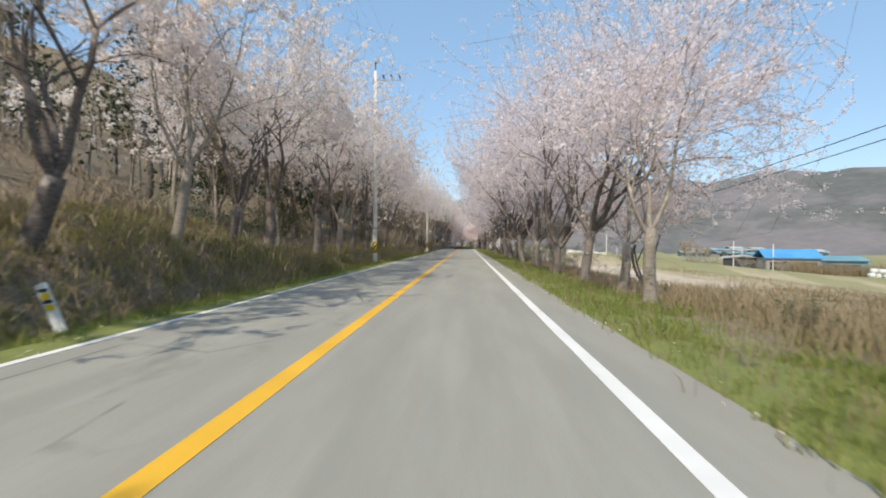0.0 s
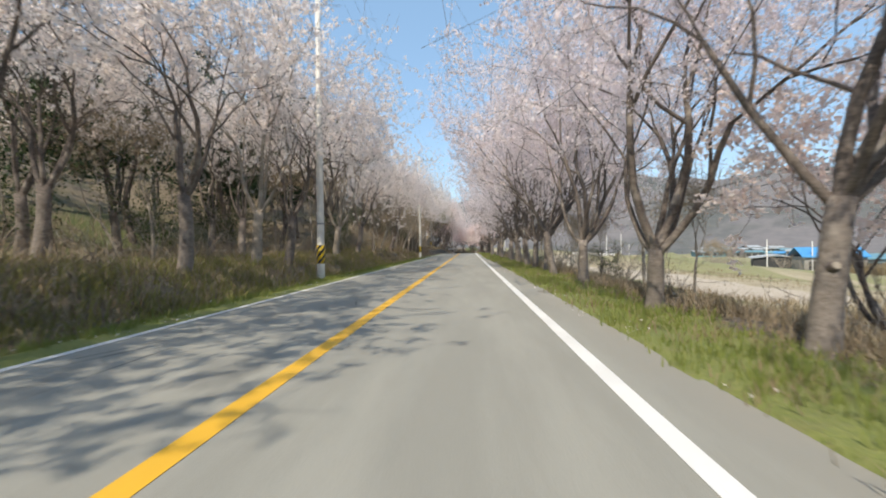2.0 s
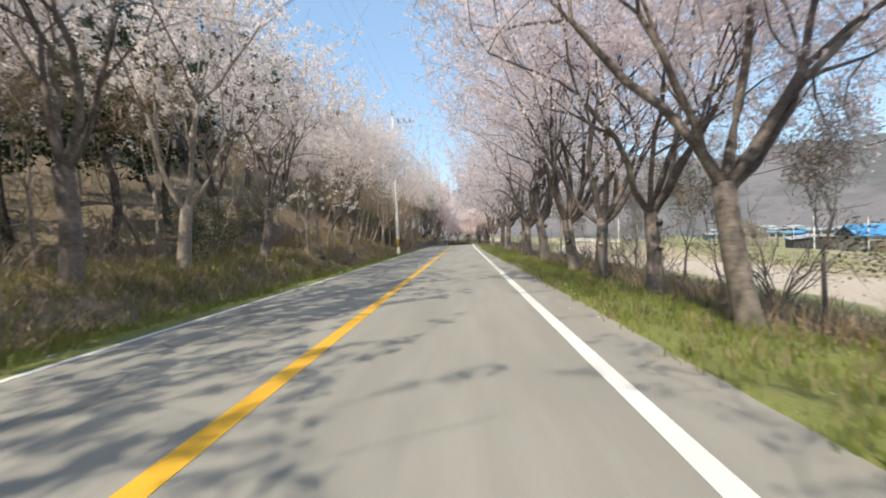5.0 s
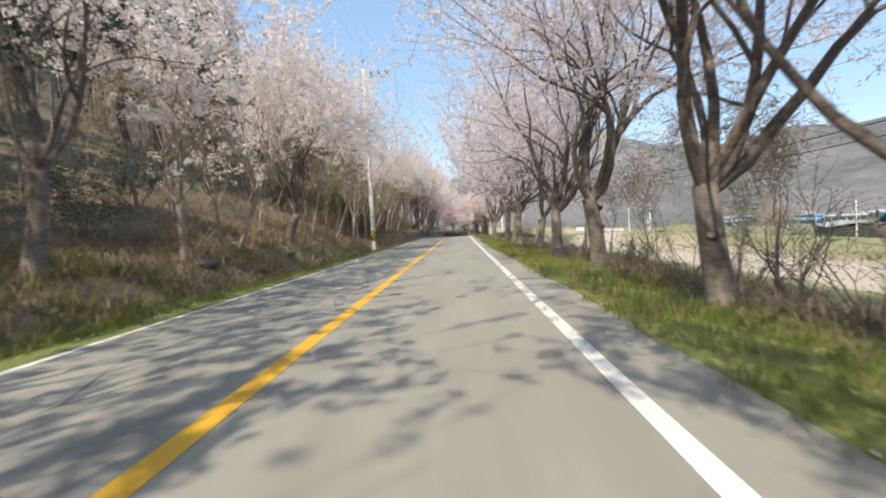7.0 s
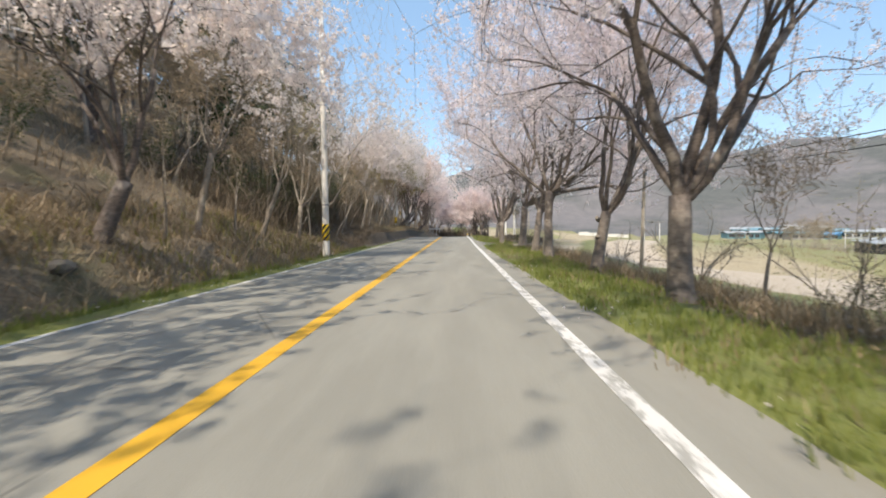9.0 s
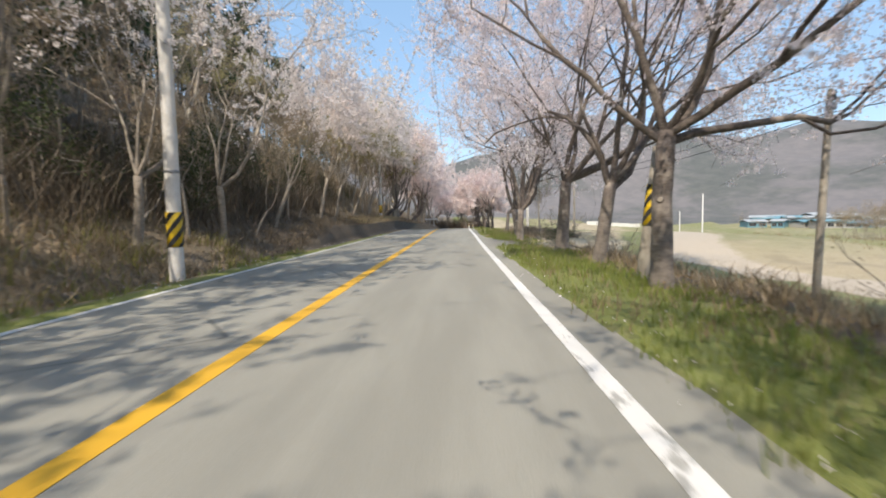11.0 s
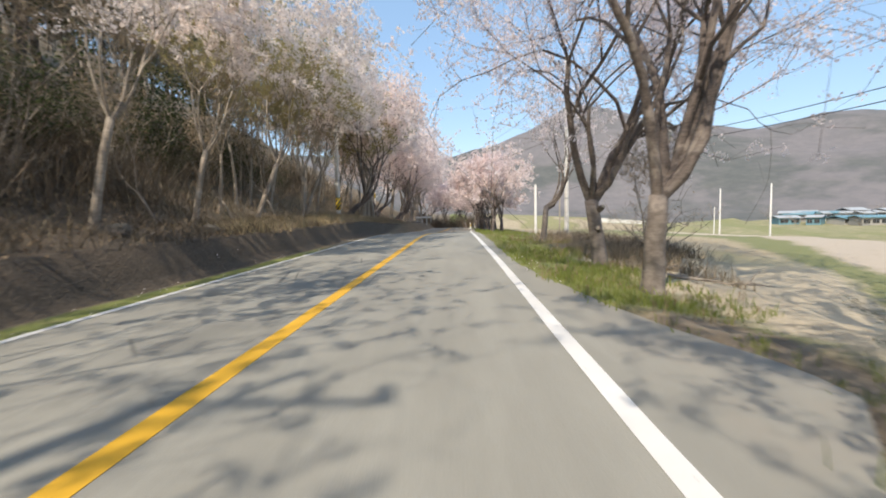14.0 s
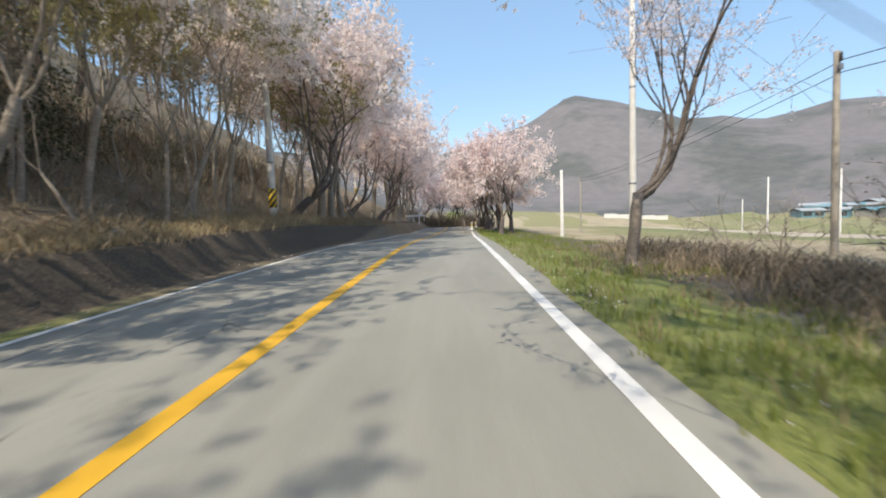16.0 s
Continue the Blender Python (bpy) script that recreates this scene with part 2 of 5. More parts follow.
def bark_material(name, col, col2, pale, weathered=0.0):
    m, nt, b = mat(name, 0.9)
    o = nt.nodes.new("ShaderNodeTexCoord").outputs["Object"]
    st = nt.nodes.new("ShaderNodeVectorMath")
    st.operation = 'MULTIPLY'
    st.inputs[1].default_value = (1, 1, 2.5)
    nt.links.new(o, st.inputs[0])
    n = noise_fac(nt, st.outputs[0], 9.0, 6.0, 0.7)
    c = mix(nt, remap(nt, n, 0.3, 0.7), col, col2)
    c = mix(nt, remap(nt, noise_fac(nt, o, 2.2, 5.0), 0.52, 0.66, 0.0, 0.75), c, pale)
    if weathered:  # paler and ringed below the given height, darker above it
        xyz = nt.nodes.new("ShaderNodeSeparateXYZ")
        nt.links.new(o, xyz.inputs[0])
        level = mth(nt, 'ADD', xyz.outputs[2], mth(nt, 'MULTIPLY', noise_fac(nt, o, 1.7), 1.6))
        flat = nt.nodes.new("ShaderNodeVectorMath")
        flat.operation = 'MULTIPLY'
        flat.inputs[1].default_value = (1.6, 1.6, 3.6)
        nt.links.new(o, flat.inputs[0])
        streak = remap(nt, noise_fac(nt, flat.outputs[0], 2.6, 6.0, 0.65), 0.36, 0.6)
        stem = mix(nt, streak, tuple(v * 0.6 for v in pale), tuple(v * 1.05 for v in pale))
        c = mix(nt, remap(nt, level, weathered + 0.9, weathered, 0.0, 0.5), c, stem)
    nt.links.new(c, b.inputs["Base Color"])
    bump(nt, b, n, 0.7, 0.03)
    return m


def hill_material():
    """Leafless woods with darker stands of pine, seen from far off."""
    m, nt, b = mat("bare_woodland", 0.95)
    p = position(nt)
    stand = remap(nt, noise_fac(nt, p, 0.016, 5.0, 0.6), 0.44, 0.60)
    crowns = noise_fac(nt, p, 0.16, 5.0, 0.7)
    bare = mix(nt, remap(nt, crowns, 0.35, 0.65), (0.150, 0.140, 0.140), (0.185, 0.168, 0.165))
    pine = mix(nt, remap(nt, crowns, 0.35, 0.65), (0.088, 0.093, 0.088), (0.117, 0.118, 0.108))
    nt.links.new(mix(nt, stand, bare, pine), b.inputs["Base Color"])
    bump(nt, b, crowns, 0.3, 1.5)
    return m


M_ASPHALT = asphalt_material()
M_YELLOW = paint_material("yellow_paint", (0.72, 0.40, 0.03), wear=0.66)
M_WHITE = paint_material("white_paint", (0.72, 0.71, 0.68), wear=0.62, tire=0.15)
M_LAND = land_material()
M_BARK = bark_material("cherry_bark", (0.075, 0.06, 0.052), (0.16, 0.13, 0.115), (0.31, 0.27, 0.24))
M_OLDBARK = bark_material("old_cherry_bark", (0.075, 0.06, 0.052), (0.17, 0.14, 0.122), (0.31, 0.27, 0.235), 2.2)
M_PALEBARK = bark_material("pale_bark", (0.20, 0.17, 0.138), (0.34, 0.295, 0.245), (0.44, 0.39, 0.325))
M_BLOSSOM = leafy("blossom", (0.94, 0.875, 0.88), (0.87, 0.765, 0.775), 0.5)
M_BLOSSOM_L = leafy("blossom_cream", (0.95, 0.89, 0.85), (0.89, 0.80, 0.76), 0.62)
M_BLOSSOM_F = leafy("blossom_rosy", (0.95, 0.86, 0.82), (0.87, 0.75, 0.71), 0.6)
M_PINK = leafy("blossom_pink", (0.88, 0.77, 0.745), (0.79, 0.66, 0.635), 0.35)
M_CUT = plain("cut_wood", (0.36, 0.315, 0.26), (0.26, 0.225, 0.185), 9.0, 0.85, bumps=0.2)
M_TEAL = plain("teal_tarp", (0.13, 0.27, 0.33), (0.18, 0.33, 0.38), 0.4, 0.5)
M_GRASS = leafy("grass_blades", (0.15, 0.205, 0.045), (0.28, 0.295, 0.09), 0.4)
# thicket stems, also the darkened colour for brush lying in shade
M_THICKET_SHADE = leafy("thicket_and_shaded_stems", (0.085, 0.07, 0.054), (0.21, 0.17, 0.125), 0.1)
M_FLUSH = leafy("flushing_leaves", (0.33, 0.30, 0.13), (0.50, 0.44, 0.23), 0.5)
M_DRY = leafy("dry_weeds", (0.20, 0.15, 0.09), (0.36, 0.29, 0.18), 0.2)
# brighter copy of the dry weeds, with sunlight put into the colour
M_SUNLIT_STRAW = leafy("sunlit_straw", (0.38, 0.30, 0.17), (0.56, 0.46, 0.28), 0.3)
M_TWIG = leafy("dead_twigs", (0.22, 0.175, 0.125), (0.44, 0.35, 0.245), 0.2)
M_LEAF = leafy("young_leaves", (0.18, 0.185, 0.055), (0.33, 0.30, 0.115), 0.45)
M_BUD = leafy("opening_buds", (0.30, 0.30, 0.12), (0.42, 0.38, 0.21), 0.4)
M_PINE = leafy("pine_needles", (0.022, 0.042, 0.02), (0.055, 0.085, 0.035), 0.15)
M_BUSHLEAF = leafy("evergreen_leaves", (0.035, 0.055, 0.022), (0.10, 0.115, 0.05), 0.25)
M_CONCRETE = plain("concrete", (0.70, 0.68, 0.64), (0.58, 0.56, 0.52), 3.0, 0.85, bumps=0.2)
M_WOODPOLE = plain("weathered_pole", (0.30, 0.265, 0.22), (0.40, 0.36, 0.30), 4.0, 0.9, bumps=0.3)
M_STEEL = plain("galvanised_steel", (0.32, 0.33, 0.34), (0.25, 0.26, 0.27), 5.0, 0.5, 0.7)
M_CERAMIC = plain("dark_insulator", (0.07, 0.075, 0.085), (0.04, 0.04, 0.05), 5.0, 0.35)
M_WIRE = plain("cable", (0.03, 0.03, 0.032), None, 3.0, 0.6)
M_HAZ_Y = plain("hazard_yellow", (0.75, 0.50, 0.02), (0.60, 0.40, 0.02), 4.0, 0.5)
M_HAZ_K = plain("hazard_black", (0.02, 0.02, 0.02), (0.035, 0.033, 0.03), 4.0, 0.5)
M_BLUE = plain("blue_roof", (0.06, 0.27, 0.56), (0.09, 0.33, 0.60), 0.3, 0.5)
M_WHITEROOF = plain("white_roof", (0.45, 0.47, 0.48), (0.36, 0.38, 0.39), 0.3, 0.6)
M_WALL = plain("farm_wall", (0.42, 0.40, 0.36), (0.30, 0.29, 0.27), 0.4, 0.85)
M_DARK = plain("dark_opening", (0.03, 0.032, 0.035), (0.05, 0.05, 0.05), 0.5, 0.6)
M_ROCK = plain("rock", (0.17, 0.155, 0.13), (0.11, 0.10, 0.088), 3.0, 0.9, bumps=0.5)
M_HILL = hill_material()
M_WHITEPLASTIC = plain("white_plastic", (0.70, 0.70, 0.68), (0.55, 0.55, 0.52), 5.0, 0.5)


# ---- mesh helpers ----
def lerp_rows(v, rows):
    return float(np.interp(v, [r[0] for r in rows], [r[1] for r in rows]))


def smooth(a, b, v):
    t = min(max((v - a) / (b - a), 0.0), 1.0)
    return t * t * (3 - 2 * t)


def mesh_of(name, verts, faces, material, smooth_shade=False):
    me = bpy.data.meshes.new(name)
    me.from_pydata(verts, [], faces)
    me.materials.append(material)
    if smooth_shade:
        me.shade_smooth()
    return me


def part_mesh(name, me, parent, label=""):
    ob = new(name, me)
    ob.parent = parent
    return tagged(ob, label) if label else ob


def part(name, bm, material, parent, label=""):
    me = bpy.data.meshes.new(name)
    bm.to_mesh(me)
    bm.free()
    me.materials.append(material)
    return part_mesh(name, me, parent, label)


def thing(name, m, label, category, group="", kind=""):
    ob = new(name)
    ob.matrix_world = m
    return tagged(ob, label, category, group, kind)


def box(bm, size, at, rot=None, bevel=0.0):
    m = Matrix.Translation(at) @ (rot or Matrix()) @ Matrix.Diagonal((*size, 1))
    r = bmesh.ops.create_cube(bm, size=1.0, matrix=m)
    if bevel:
        edges = list({e for v in r["verts"] for e in v.link_edges})
        bmesh.ops.bevel(bm, geom=edges, offset=bevel, segments=1, affect='EDGES')


def tube(points, radii, sides, verts, faces):
    """Adds a tapered tube along points to the lists."""
    base = len(verts)
    up = Vector((0.31, 0.17, 0.93))
    for i, p in enumerate(points):
        d = (points[min(i + 1, len(points) - 1)] - points[max(i - 1, 0)]).normalized()
        a = d.cross(up)
        if a.length < 0.05:
            a = d.cross(Vector((1, 0, 0)))
        a.normalize()
        c = d.cross(a)
        for k in range(sides):
            w = 2 * math.pi * k / sides
            verts.append(tuple(p + (a * math.cos(w) + c * math.sin(w)) * radii[i]))
    for i in range(len(points) - 1):
        for k in range(sides):
            k2 = (k + 1) % sides
            faces.append((base + i * sides + k, base + i * sides + k2, base + (i + 1) * sides + k2, base + (i + 1) * sides + k))
    faces.append(tuple(base + (len(points) - 1) * sides + k for k in range(sides)))


# ---- the lie of the land ----
BANK = [(-40, 1.2), (0, 1.1), (10, 1.15), (15, 1.3), (18, 1.25), (22, 0.8), (27, 0.55), (36, 0.6), (50, 0.7), (55, 0.65), (62, 0.95), (72, 0.95), (76, 0.5), (81, 0.5), (90, 1.15), (100, 1.1), (115, 1.35), (400, 1.4)]
SLOPE = [(-40, 0.55), (16, 0.5), (22, 0.22), (26, 0.06), (46, 0.06), (54, 0.35), (64, 0.55), (120, 0.6), (300, 0.4)]
RIDGE = [(-180, 40), (-60, 60), (-10, 45), (0, 44), (4, 55), (10, 66), (14, 79), (19, 69), (24, 61), (30, 57), (37, 54), (45, 53), (60, 50), (90, 46), (180, 40)]


EDGE = [(-40, 4.0), (50, 4.0), (62, 3.85), (74, 3.62), (83.4, 3.61), (84.3, 4.0), (85.6, 4.9), (86.6, 4.75), (87.3, 4.5), (88.8, 4.2), (92, 3.85), (95, 3.65), (104, 3.75), (250, 3.75)]


def road_edge(y):
    return lerp_rows(y, EDGE) + 0.045 * noise.noise((y * 0.45, 2.0, 0.0)) + 0.03 * noise.noise((y * 3.1, 5.0, 0.0))


def road_bend(y):
    """How far the road's middle has swung from a straight line at y: a little right, then left round the bend."""
    return 1.2 * smooth(108, 165, y) - max(y - 172.0, 0.0) ** 2 / 260.0


def road_dip(y):
    """Past a low crest the road falls away."""
    u = min(max(y - 104.0, 0.0), 76.0)
    return -0.022 * u * smooth(0, 26, u) - 0.0016 * min(max(y - 176.0, 0.0), 40.0) ** 2


def land(x, y):
    x = x - road_bend(min(y, 230.0))
    if x < -3.35:
        d = -3.35 - x
        b = lerp_rows(y, BANK)
        wall = smooth(82, 88, y)
        rise_soft = b * smooth(1.25, 3.05, d)
        rise_wall = b * (0.72 * smooth(0.5, 0.85, d) + 0.28 * smooth(0.8, 3.05, d))
        z = rise_soft * (1 - wall) + rise_wall * wall
        z -= 0.19 * smooth(0.35, 1.05, d) * (1 - smooth(1.3, 2.3, d)) * (1 - smooth(78, 84, y))
        s = lerp_rows(y, SLOPE)
        e = max(d - 3.05, 0.0)
        z += s * min(e, 9.0) + (max(s, 0.5) * min(max(e - 9.0, 0.0), 40.0)) + 0.25 * max(e - 49.0, 0.0) * (e < 140) + 22.75 * (e >= 140)
    elif x > 3.7:
        d = max(x - 4.0, 0.0)
        k = 1.0 - 0.8 * smooth(86, 103, y)
        k *= 0.35 + 0.65 * smooth(9, 26, y)
        z = -0.18 * smooth(0.2, 2.2, d) - k * 1.15 * smooth(2.6, 6.5, d) - 0.9 * k * smooth(7, 16, d)
        z -= 5.0 * smooth(14, 90, d) - 5.2 * smooth(150, 215, math.hypot(x - 2, y - 50))
    else:
        z = 0.0
    if abs(x) > 3.3:
        q = min(1.0, (abs(x) - 3.3) / 2.5)
        z += q * 0.16 * (noise.noise((x * 0.5, y * 0.5, 0.0)) + 0.5 * noise.noise((x * 1.6, y * 1.6, 3.0)))
    z += road_dip(y)
    r = math.hypot(x - 2, y - 50)
    if r > 170:
        a = math.degrees(math.atan2(x - 2, y - 50))
        h = lerp_rows(a, RIDGE)
        t = smooth(215, 430, r)
        rough = 1 + 0.16 * noise.noise((x * 0.012, y * 0.012, 1.0)) + 0.07 * noise.noise((x * 0.04, y * 0.04, 5.0))
        z = z * (1 - t) + t * h * rough
    return z


def ground():
    def spaced(stops):
        out = []
        for a, b, step in stops:
            n = max(1, round((b - a) / step))
            out += [a + (b - a) * i / n for i in range(n)]
        return out + [stops[-1][1]]
    xs = spaced([(-700, -200, 40), (-200, -60, 10), (-60, -20, 2.5), (-20, -8, 0.9), (-8, -3.3, 0.22), (-3.3, 3.3, 1.2), (3.3, 4.3, 0.12), (4.3, 7.5, 0.25), (7.5, 14, 0.6), (14, 40, 2.5), (40, 200, 8), (200, 800, 25)])
    ys = spaced([(-300, -30, 30), (-30, -4, 3), (-4, 110, 0.55), (110, 180, 1.6), (180, 330, 8), (330, 900, 25)])
    verts = [(x, y, land(x, y) - (0.06 + 0.1 * max(x - 3.6, 0.0) if -3.3 < x - road_bend(min(y, 230.0)) < road_edge(y) - 0.06 else -0.012)) for y in ys for x in xs]
    n = len(xs)
    faces, slots = [], []
    for j in range(len(ys) - 1):
        for i in range(n - 1):
            faces.append((j * n + i, j * n + i + 1, (j + 1) * n + i + 1, (j + 1) * n + i))
            far = math.hypot((xs[i] + xs[i + 1]) / 2 - 2, (ys[j] + ys[j + 1]) / 2 - 50) > 228
            slots.append(1 if far else 0)
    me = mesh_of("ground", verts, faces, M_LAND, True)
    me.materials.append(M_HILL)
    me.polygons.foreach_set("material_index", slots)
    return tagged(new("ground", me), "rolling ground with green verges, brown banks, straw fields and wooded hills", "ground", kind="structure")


def strip(name, x0, x1, y0, y1, z, material, label, category, step=2.0, thick=0.0, wob=0.0, widen=0.0):
    """A ribbon along the road, with a little thickness."""
    n = int((y1 - y0) / step)
    verts, faces = [], []
    for i in range(n + 1):
        y = y0 + (y1 - y0) * i / n
        o = road_bend(y) + widen * smooth(84, 98, y)
        w = wob * noise.noise((x0 * 3, y * 1.3, 7.0))
        w2 = wob * noise.noise((x1 * 3, y * 1.3, 11.0)) if x1 < 3.9 else road_edge(y) - x1
        h = z + road_dip(y)
        verts += [(x0 + o + w, y, h), (x1 + o + w2, y, h), (x1 + o + w2, y, h - thick), (x0 + o + w, y, h - thick)]
    for i in range(n):
        a, b = 4 * i, 4 * i + 4
        faces += [(a, a + 1, b + 1, b), (a + 1, a + 2, b + 2, b + 1), (a + 3, a, b, b + 3)]
    return tagged(new(name, mesh_of(name, verts, faces, material)), label, category, kind="structure")


ground()
strip("road", -3.55, 4.02, -30, 215, 0.0, M_ASPHALT, "worn grey asphalt country road with a crumbling margin", "road", 0.5, 0.15, 0.10)
strip("center_line", -0.105, 0.105, -30, 215, 0.005, M_YELLOW, "solid yellow painted line along the middle of the road", "road marking", 1.0, 0.003, 0.008)
strip("edge_line_right", 3.06, 3.23, -30, 215, 0.005, M_WHITE, "solid white painted line beside the asphalt margin", "road marking", 1.0, 0.003, 0.01, 0.08)
strip("edge_line_left", -3.29, -3.07, -30, 215, 0.005, M_WHITE, "worn white painted line next to the grassy bank", "road marking", 1.0, 0.003, 0.012)


# ---- trees ----
def scatter_leaves(points, per, spread, size, rng, flat=0.0, slim=0.8, strand=0.0):
    """Small randomly turned three-cornered petals or leaves round the points, or strung along short drooping sprays."""
    c = np.repeat(np.asarray(points), per, axis=0)
    n = len(c)
    if strand:
        k = (n + 13) // 14
        way = rng.normal(size=(k, 3)) + np.array([0, 0, 0.25])
        way *= strand * rng.uniform(0.5, 1.2, (k, 1)) / np.linalg.norm(way, axis=1, keepdims=True)
        u = rng.uniform(0, 1, (n, 1))
        root = np.repeat(c[:: max(1, n // k)][:k], 14, axis=0)[:n]  # one spray holds fourteen petals
        c = root + np.repeat(way, 14, axis=0)[: len(root)] * u[: len(root)] - np.array([0, 0, 0.3]) * strand * u[: len(root)] ** 2
        n = len(c)
    c = c + rng.normal(0, spread, c.shape).clip(-1.6 * spread, 1.6 * spread)
    a = rng.normal(size=(n, 3))
    a[:, 2] *= 1 - flat
    a /= np.linalg.norm(a, axis=1, keepdims=True)
    b = rng.normal(size=(n, 3))
    b -= a * (a * b).sum(1, keepdims=True)
    b /= np.linalg.norm(b, axis=1, keepdims=True)
    s = (size * rng.uniform(0.6, 1.3, n))[:, None]
    v = np.stack([c - a * s * 0.9 - b * s * slim * 0.7, c + b * s * slim * 1.1, c + a * s * 1.1 - b * s * slim * 0.4], 1).reshape(-1, 3)
    f = np.arange(3 * n).reshape(-1, 3)
    return v, f


def grow(p, d, r, length, level, rng, wood, tips, spec):
    """One limb and what springs from it."""
    n = 5 if level < 2 else 4 if level < 4 else 3 if level < 5 else 1
    pts, rad = [p.copy()], [r]
    q = p.copy()
    bend = Vector(rng.normal(0, 1, 3)) * spec["wobble"] * ((0.12 if spec.get("limbs") else 0.5) if level == 0 else 1.0)
    for i in range(n):
        d = (d + bend * 0.22 + Vector(rng.normal(0, 0.035 if level == 0 else 0.10 + 0.02 * level, 3)) + Vector((0, 0, spec["lift"] * (0.4 if level else 0.0) / (level + 1))) + Vector((0, 0, -spec["droop"] * max(level - 2, 0) * 0.06))).normalized()
        reach = math.hypot(q.x, q.y)
        if level >= 1 and q.z < spec["low"] + spec["vase"] * reach:
            d = (d + Vector((0, 0, 0.45))).normalized()
        if level >= 2 and reach > spec["reach"]:
            d = (d - Vector((q.x, q.y, 0)) / reach * 0.55).normalized()
        if level >= 1 and q.x < spec.get("inner", -99.0) - 0.65 * max(q.z - 3.5, 0.0):
            d = (d + Vector((0.6, 0, 0.2))).normalized()
        q = q + d * (length / n)
        pts.append(q.copy())
        rad.append(max(r * (1 - (0.2 if level == 0 and spec.get("limbs") else 0.42) * (i + 1) / n), 0.006))
    sides = ((9, 7, 5, 4, 3, 3, 3) if spec["radius"] > 0.1 else (6, 4, 3, 3, 3, 3, 3))[min(level, 6)]
    if level == 0:
        rad[0] *= 1.45
        rad[1] *= 1.05
    tube(pts, rad, sides, *wood)
    if level >= spec["bloom_from"]:
        for i in range(1, len(pts)):
            for w in (0.0, 0.33, 0.67):
                c = pts[i].lerp(pts[i - 1], w)
                if c.z > spec["low"] * 0.9 and rng.uniform() < spec["full"]:
                    tips.append(tuple(c))
    if level >= spec["levels"]:
        return
    if level == 0 and spec.get("limbs"):
        for dx, dy, dz, ln in spec["limbs"]:
            nd = Vector((dx, dy, dz)).normalized()
            grow(pts[-1] - d * rng.uniform(0.0, 0.25), nd, rad[-1] * (0.66 if ln > 1.1 else 0.56 if ln > 1.0 else 0.46), spec["limb"] * ln, 1, rng, wood, tips, spec)
        return
    kids = spec["forks"][min(level, len(spec["forks"]) - 1)]
    turn0 = rng.uniform(0, 2 * math.pi)
    for k in range(kids):
        last = k < 2 or level == 0
        i = len(pts) - 1 if last else int(rng.integers(max(1, len(pts) - 3), len(pts) - 1))
        if level == 0 and k >= 3:
            i = len(pts) - 2
        w = turn0 + 2 * math.pi * k / kids + rng.normal(0, 0.35)
        side = d.cross(Vector((0.2, 0.1, 1.0)) if abs(d.z) < 0.9 else Vector((1, 0, 0))).normalized()
        other = d.cross(side)
        ang = radians(spec["angle"] * (1.0 if level else 0.9) * rng.uniform(0.65, 1.25))
        nd = (d * math.cos(ang) + (side * math.cos(w) + other * math.sin(w)) * math.sin(ang)).normalized()
        if level >= 1:
            nd = (nd + Vector((0, 0, 0.08))).normalized()
        ln = length * rng.uniform(0.68, 0.98) if level else spec["limb"] * rng.uniform(0.8, 1.2)
        grow(pts[i], nd, rad[i] * (0.74 if level else 0.68) * rng.uniform(0.8, 1.0), ln, level + 1, rng, wood, tips, spec)


def tree_kind(name, seed, label, category, bark, bloom, spec, petals, size, lean=(0, 0)):
    """The first tree of a kind, far below the ground's middle until it is placed."""
    rng = np.random.default_rng(seed)
    wood, tips = ([], []), []
    d = Vector((lean[0], lean[1], 1)).normalized()
    grow(Vector((0, 0, -0.25)), d, spec["radius"], spec["trunk"], 0, rng, wood, tips, spec)
    top = thing(name, Matrix(), label, category)
    part_mesh("trunk", mesh_of("trunk", wood[0], wood[1], bark, True), top)
    if bloom and tips:
        tips = np.array(tips)
        per = max(1, round(petals / len(tips)))
        v, f = scatter_leaves(tips, per, spec["cloud"], size, rng, slim=spec.get("slim", 0.8), strand=spec.get("strand", 0.0))
        part_mesh("crown", mesh_of("crown", v.tolist(), f.tolist(), bloom), top)
    return top


def cherry_spec(**over):
    s = dict(radius=0.28, trunk=2.0, limb=2.9, levels=5, forks=(4, 3, 3, 3, 2), angle=33, wobble=0.35, lift=0.32, droop=0.15, bloom_from=4, cloud=0.07, strand=0.18, low=2.6, vase=0.33, reach=6.0, full=0.8)
    s.update(over)
    return s


def bank_spec(**over):
    return cherry_spec(**{**dict(limb=2.35, radius=0.19, trunk=1.7, angle=36, low=2.0, vase=0.5, reach=3.6, full=0.7), **over})


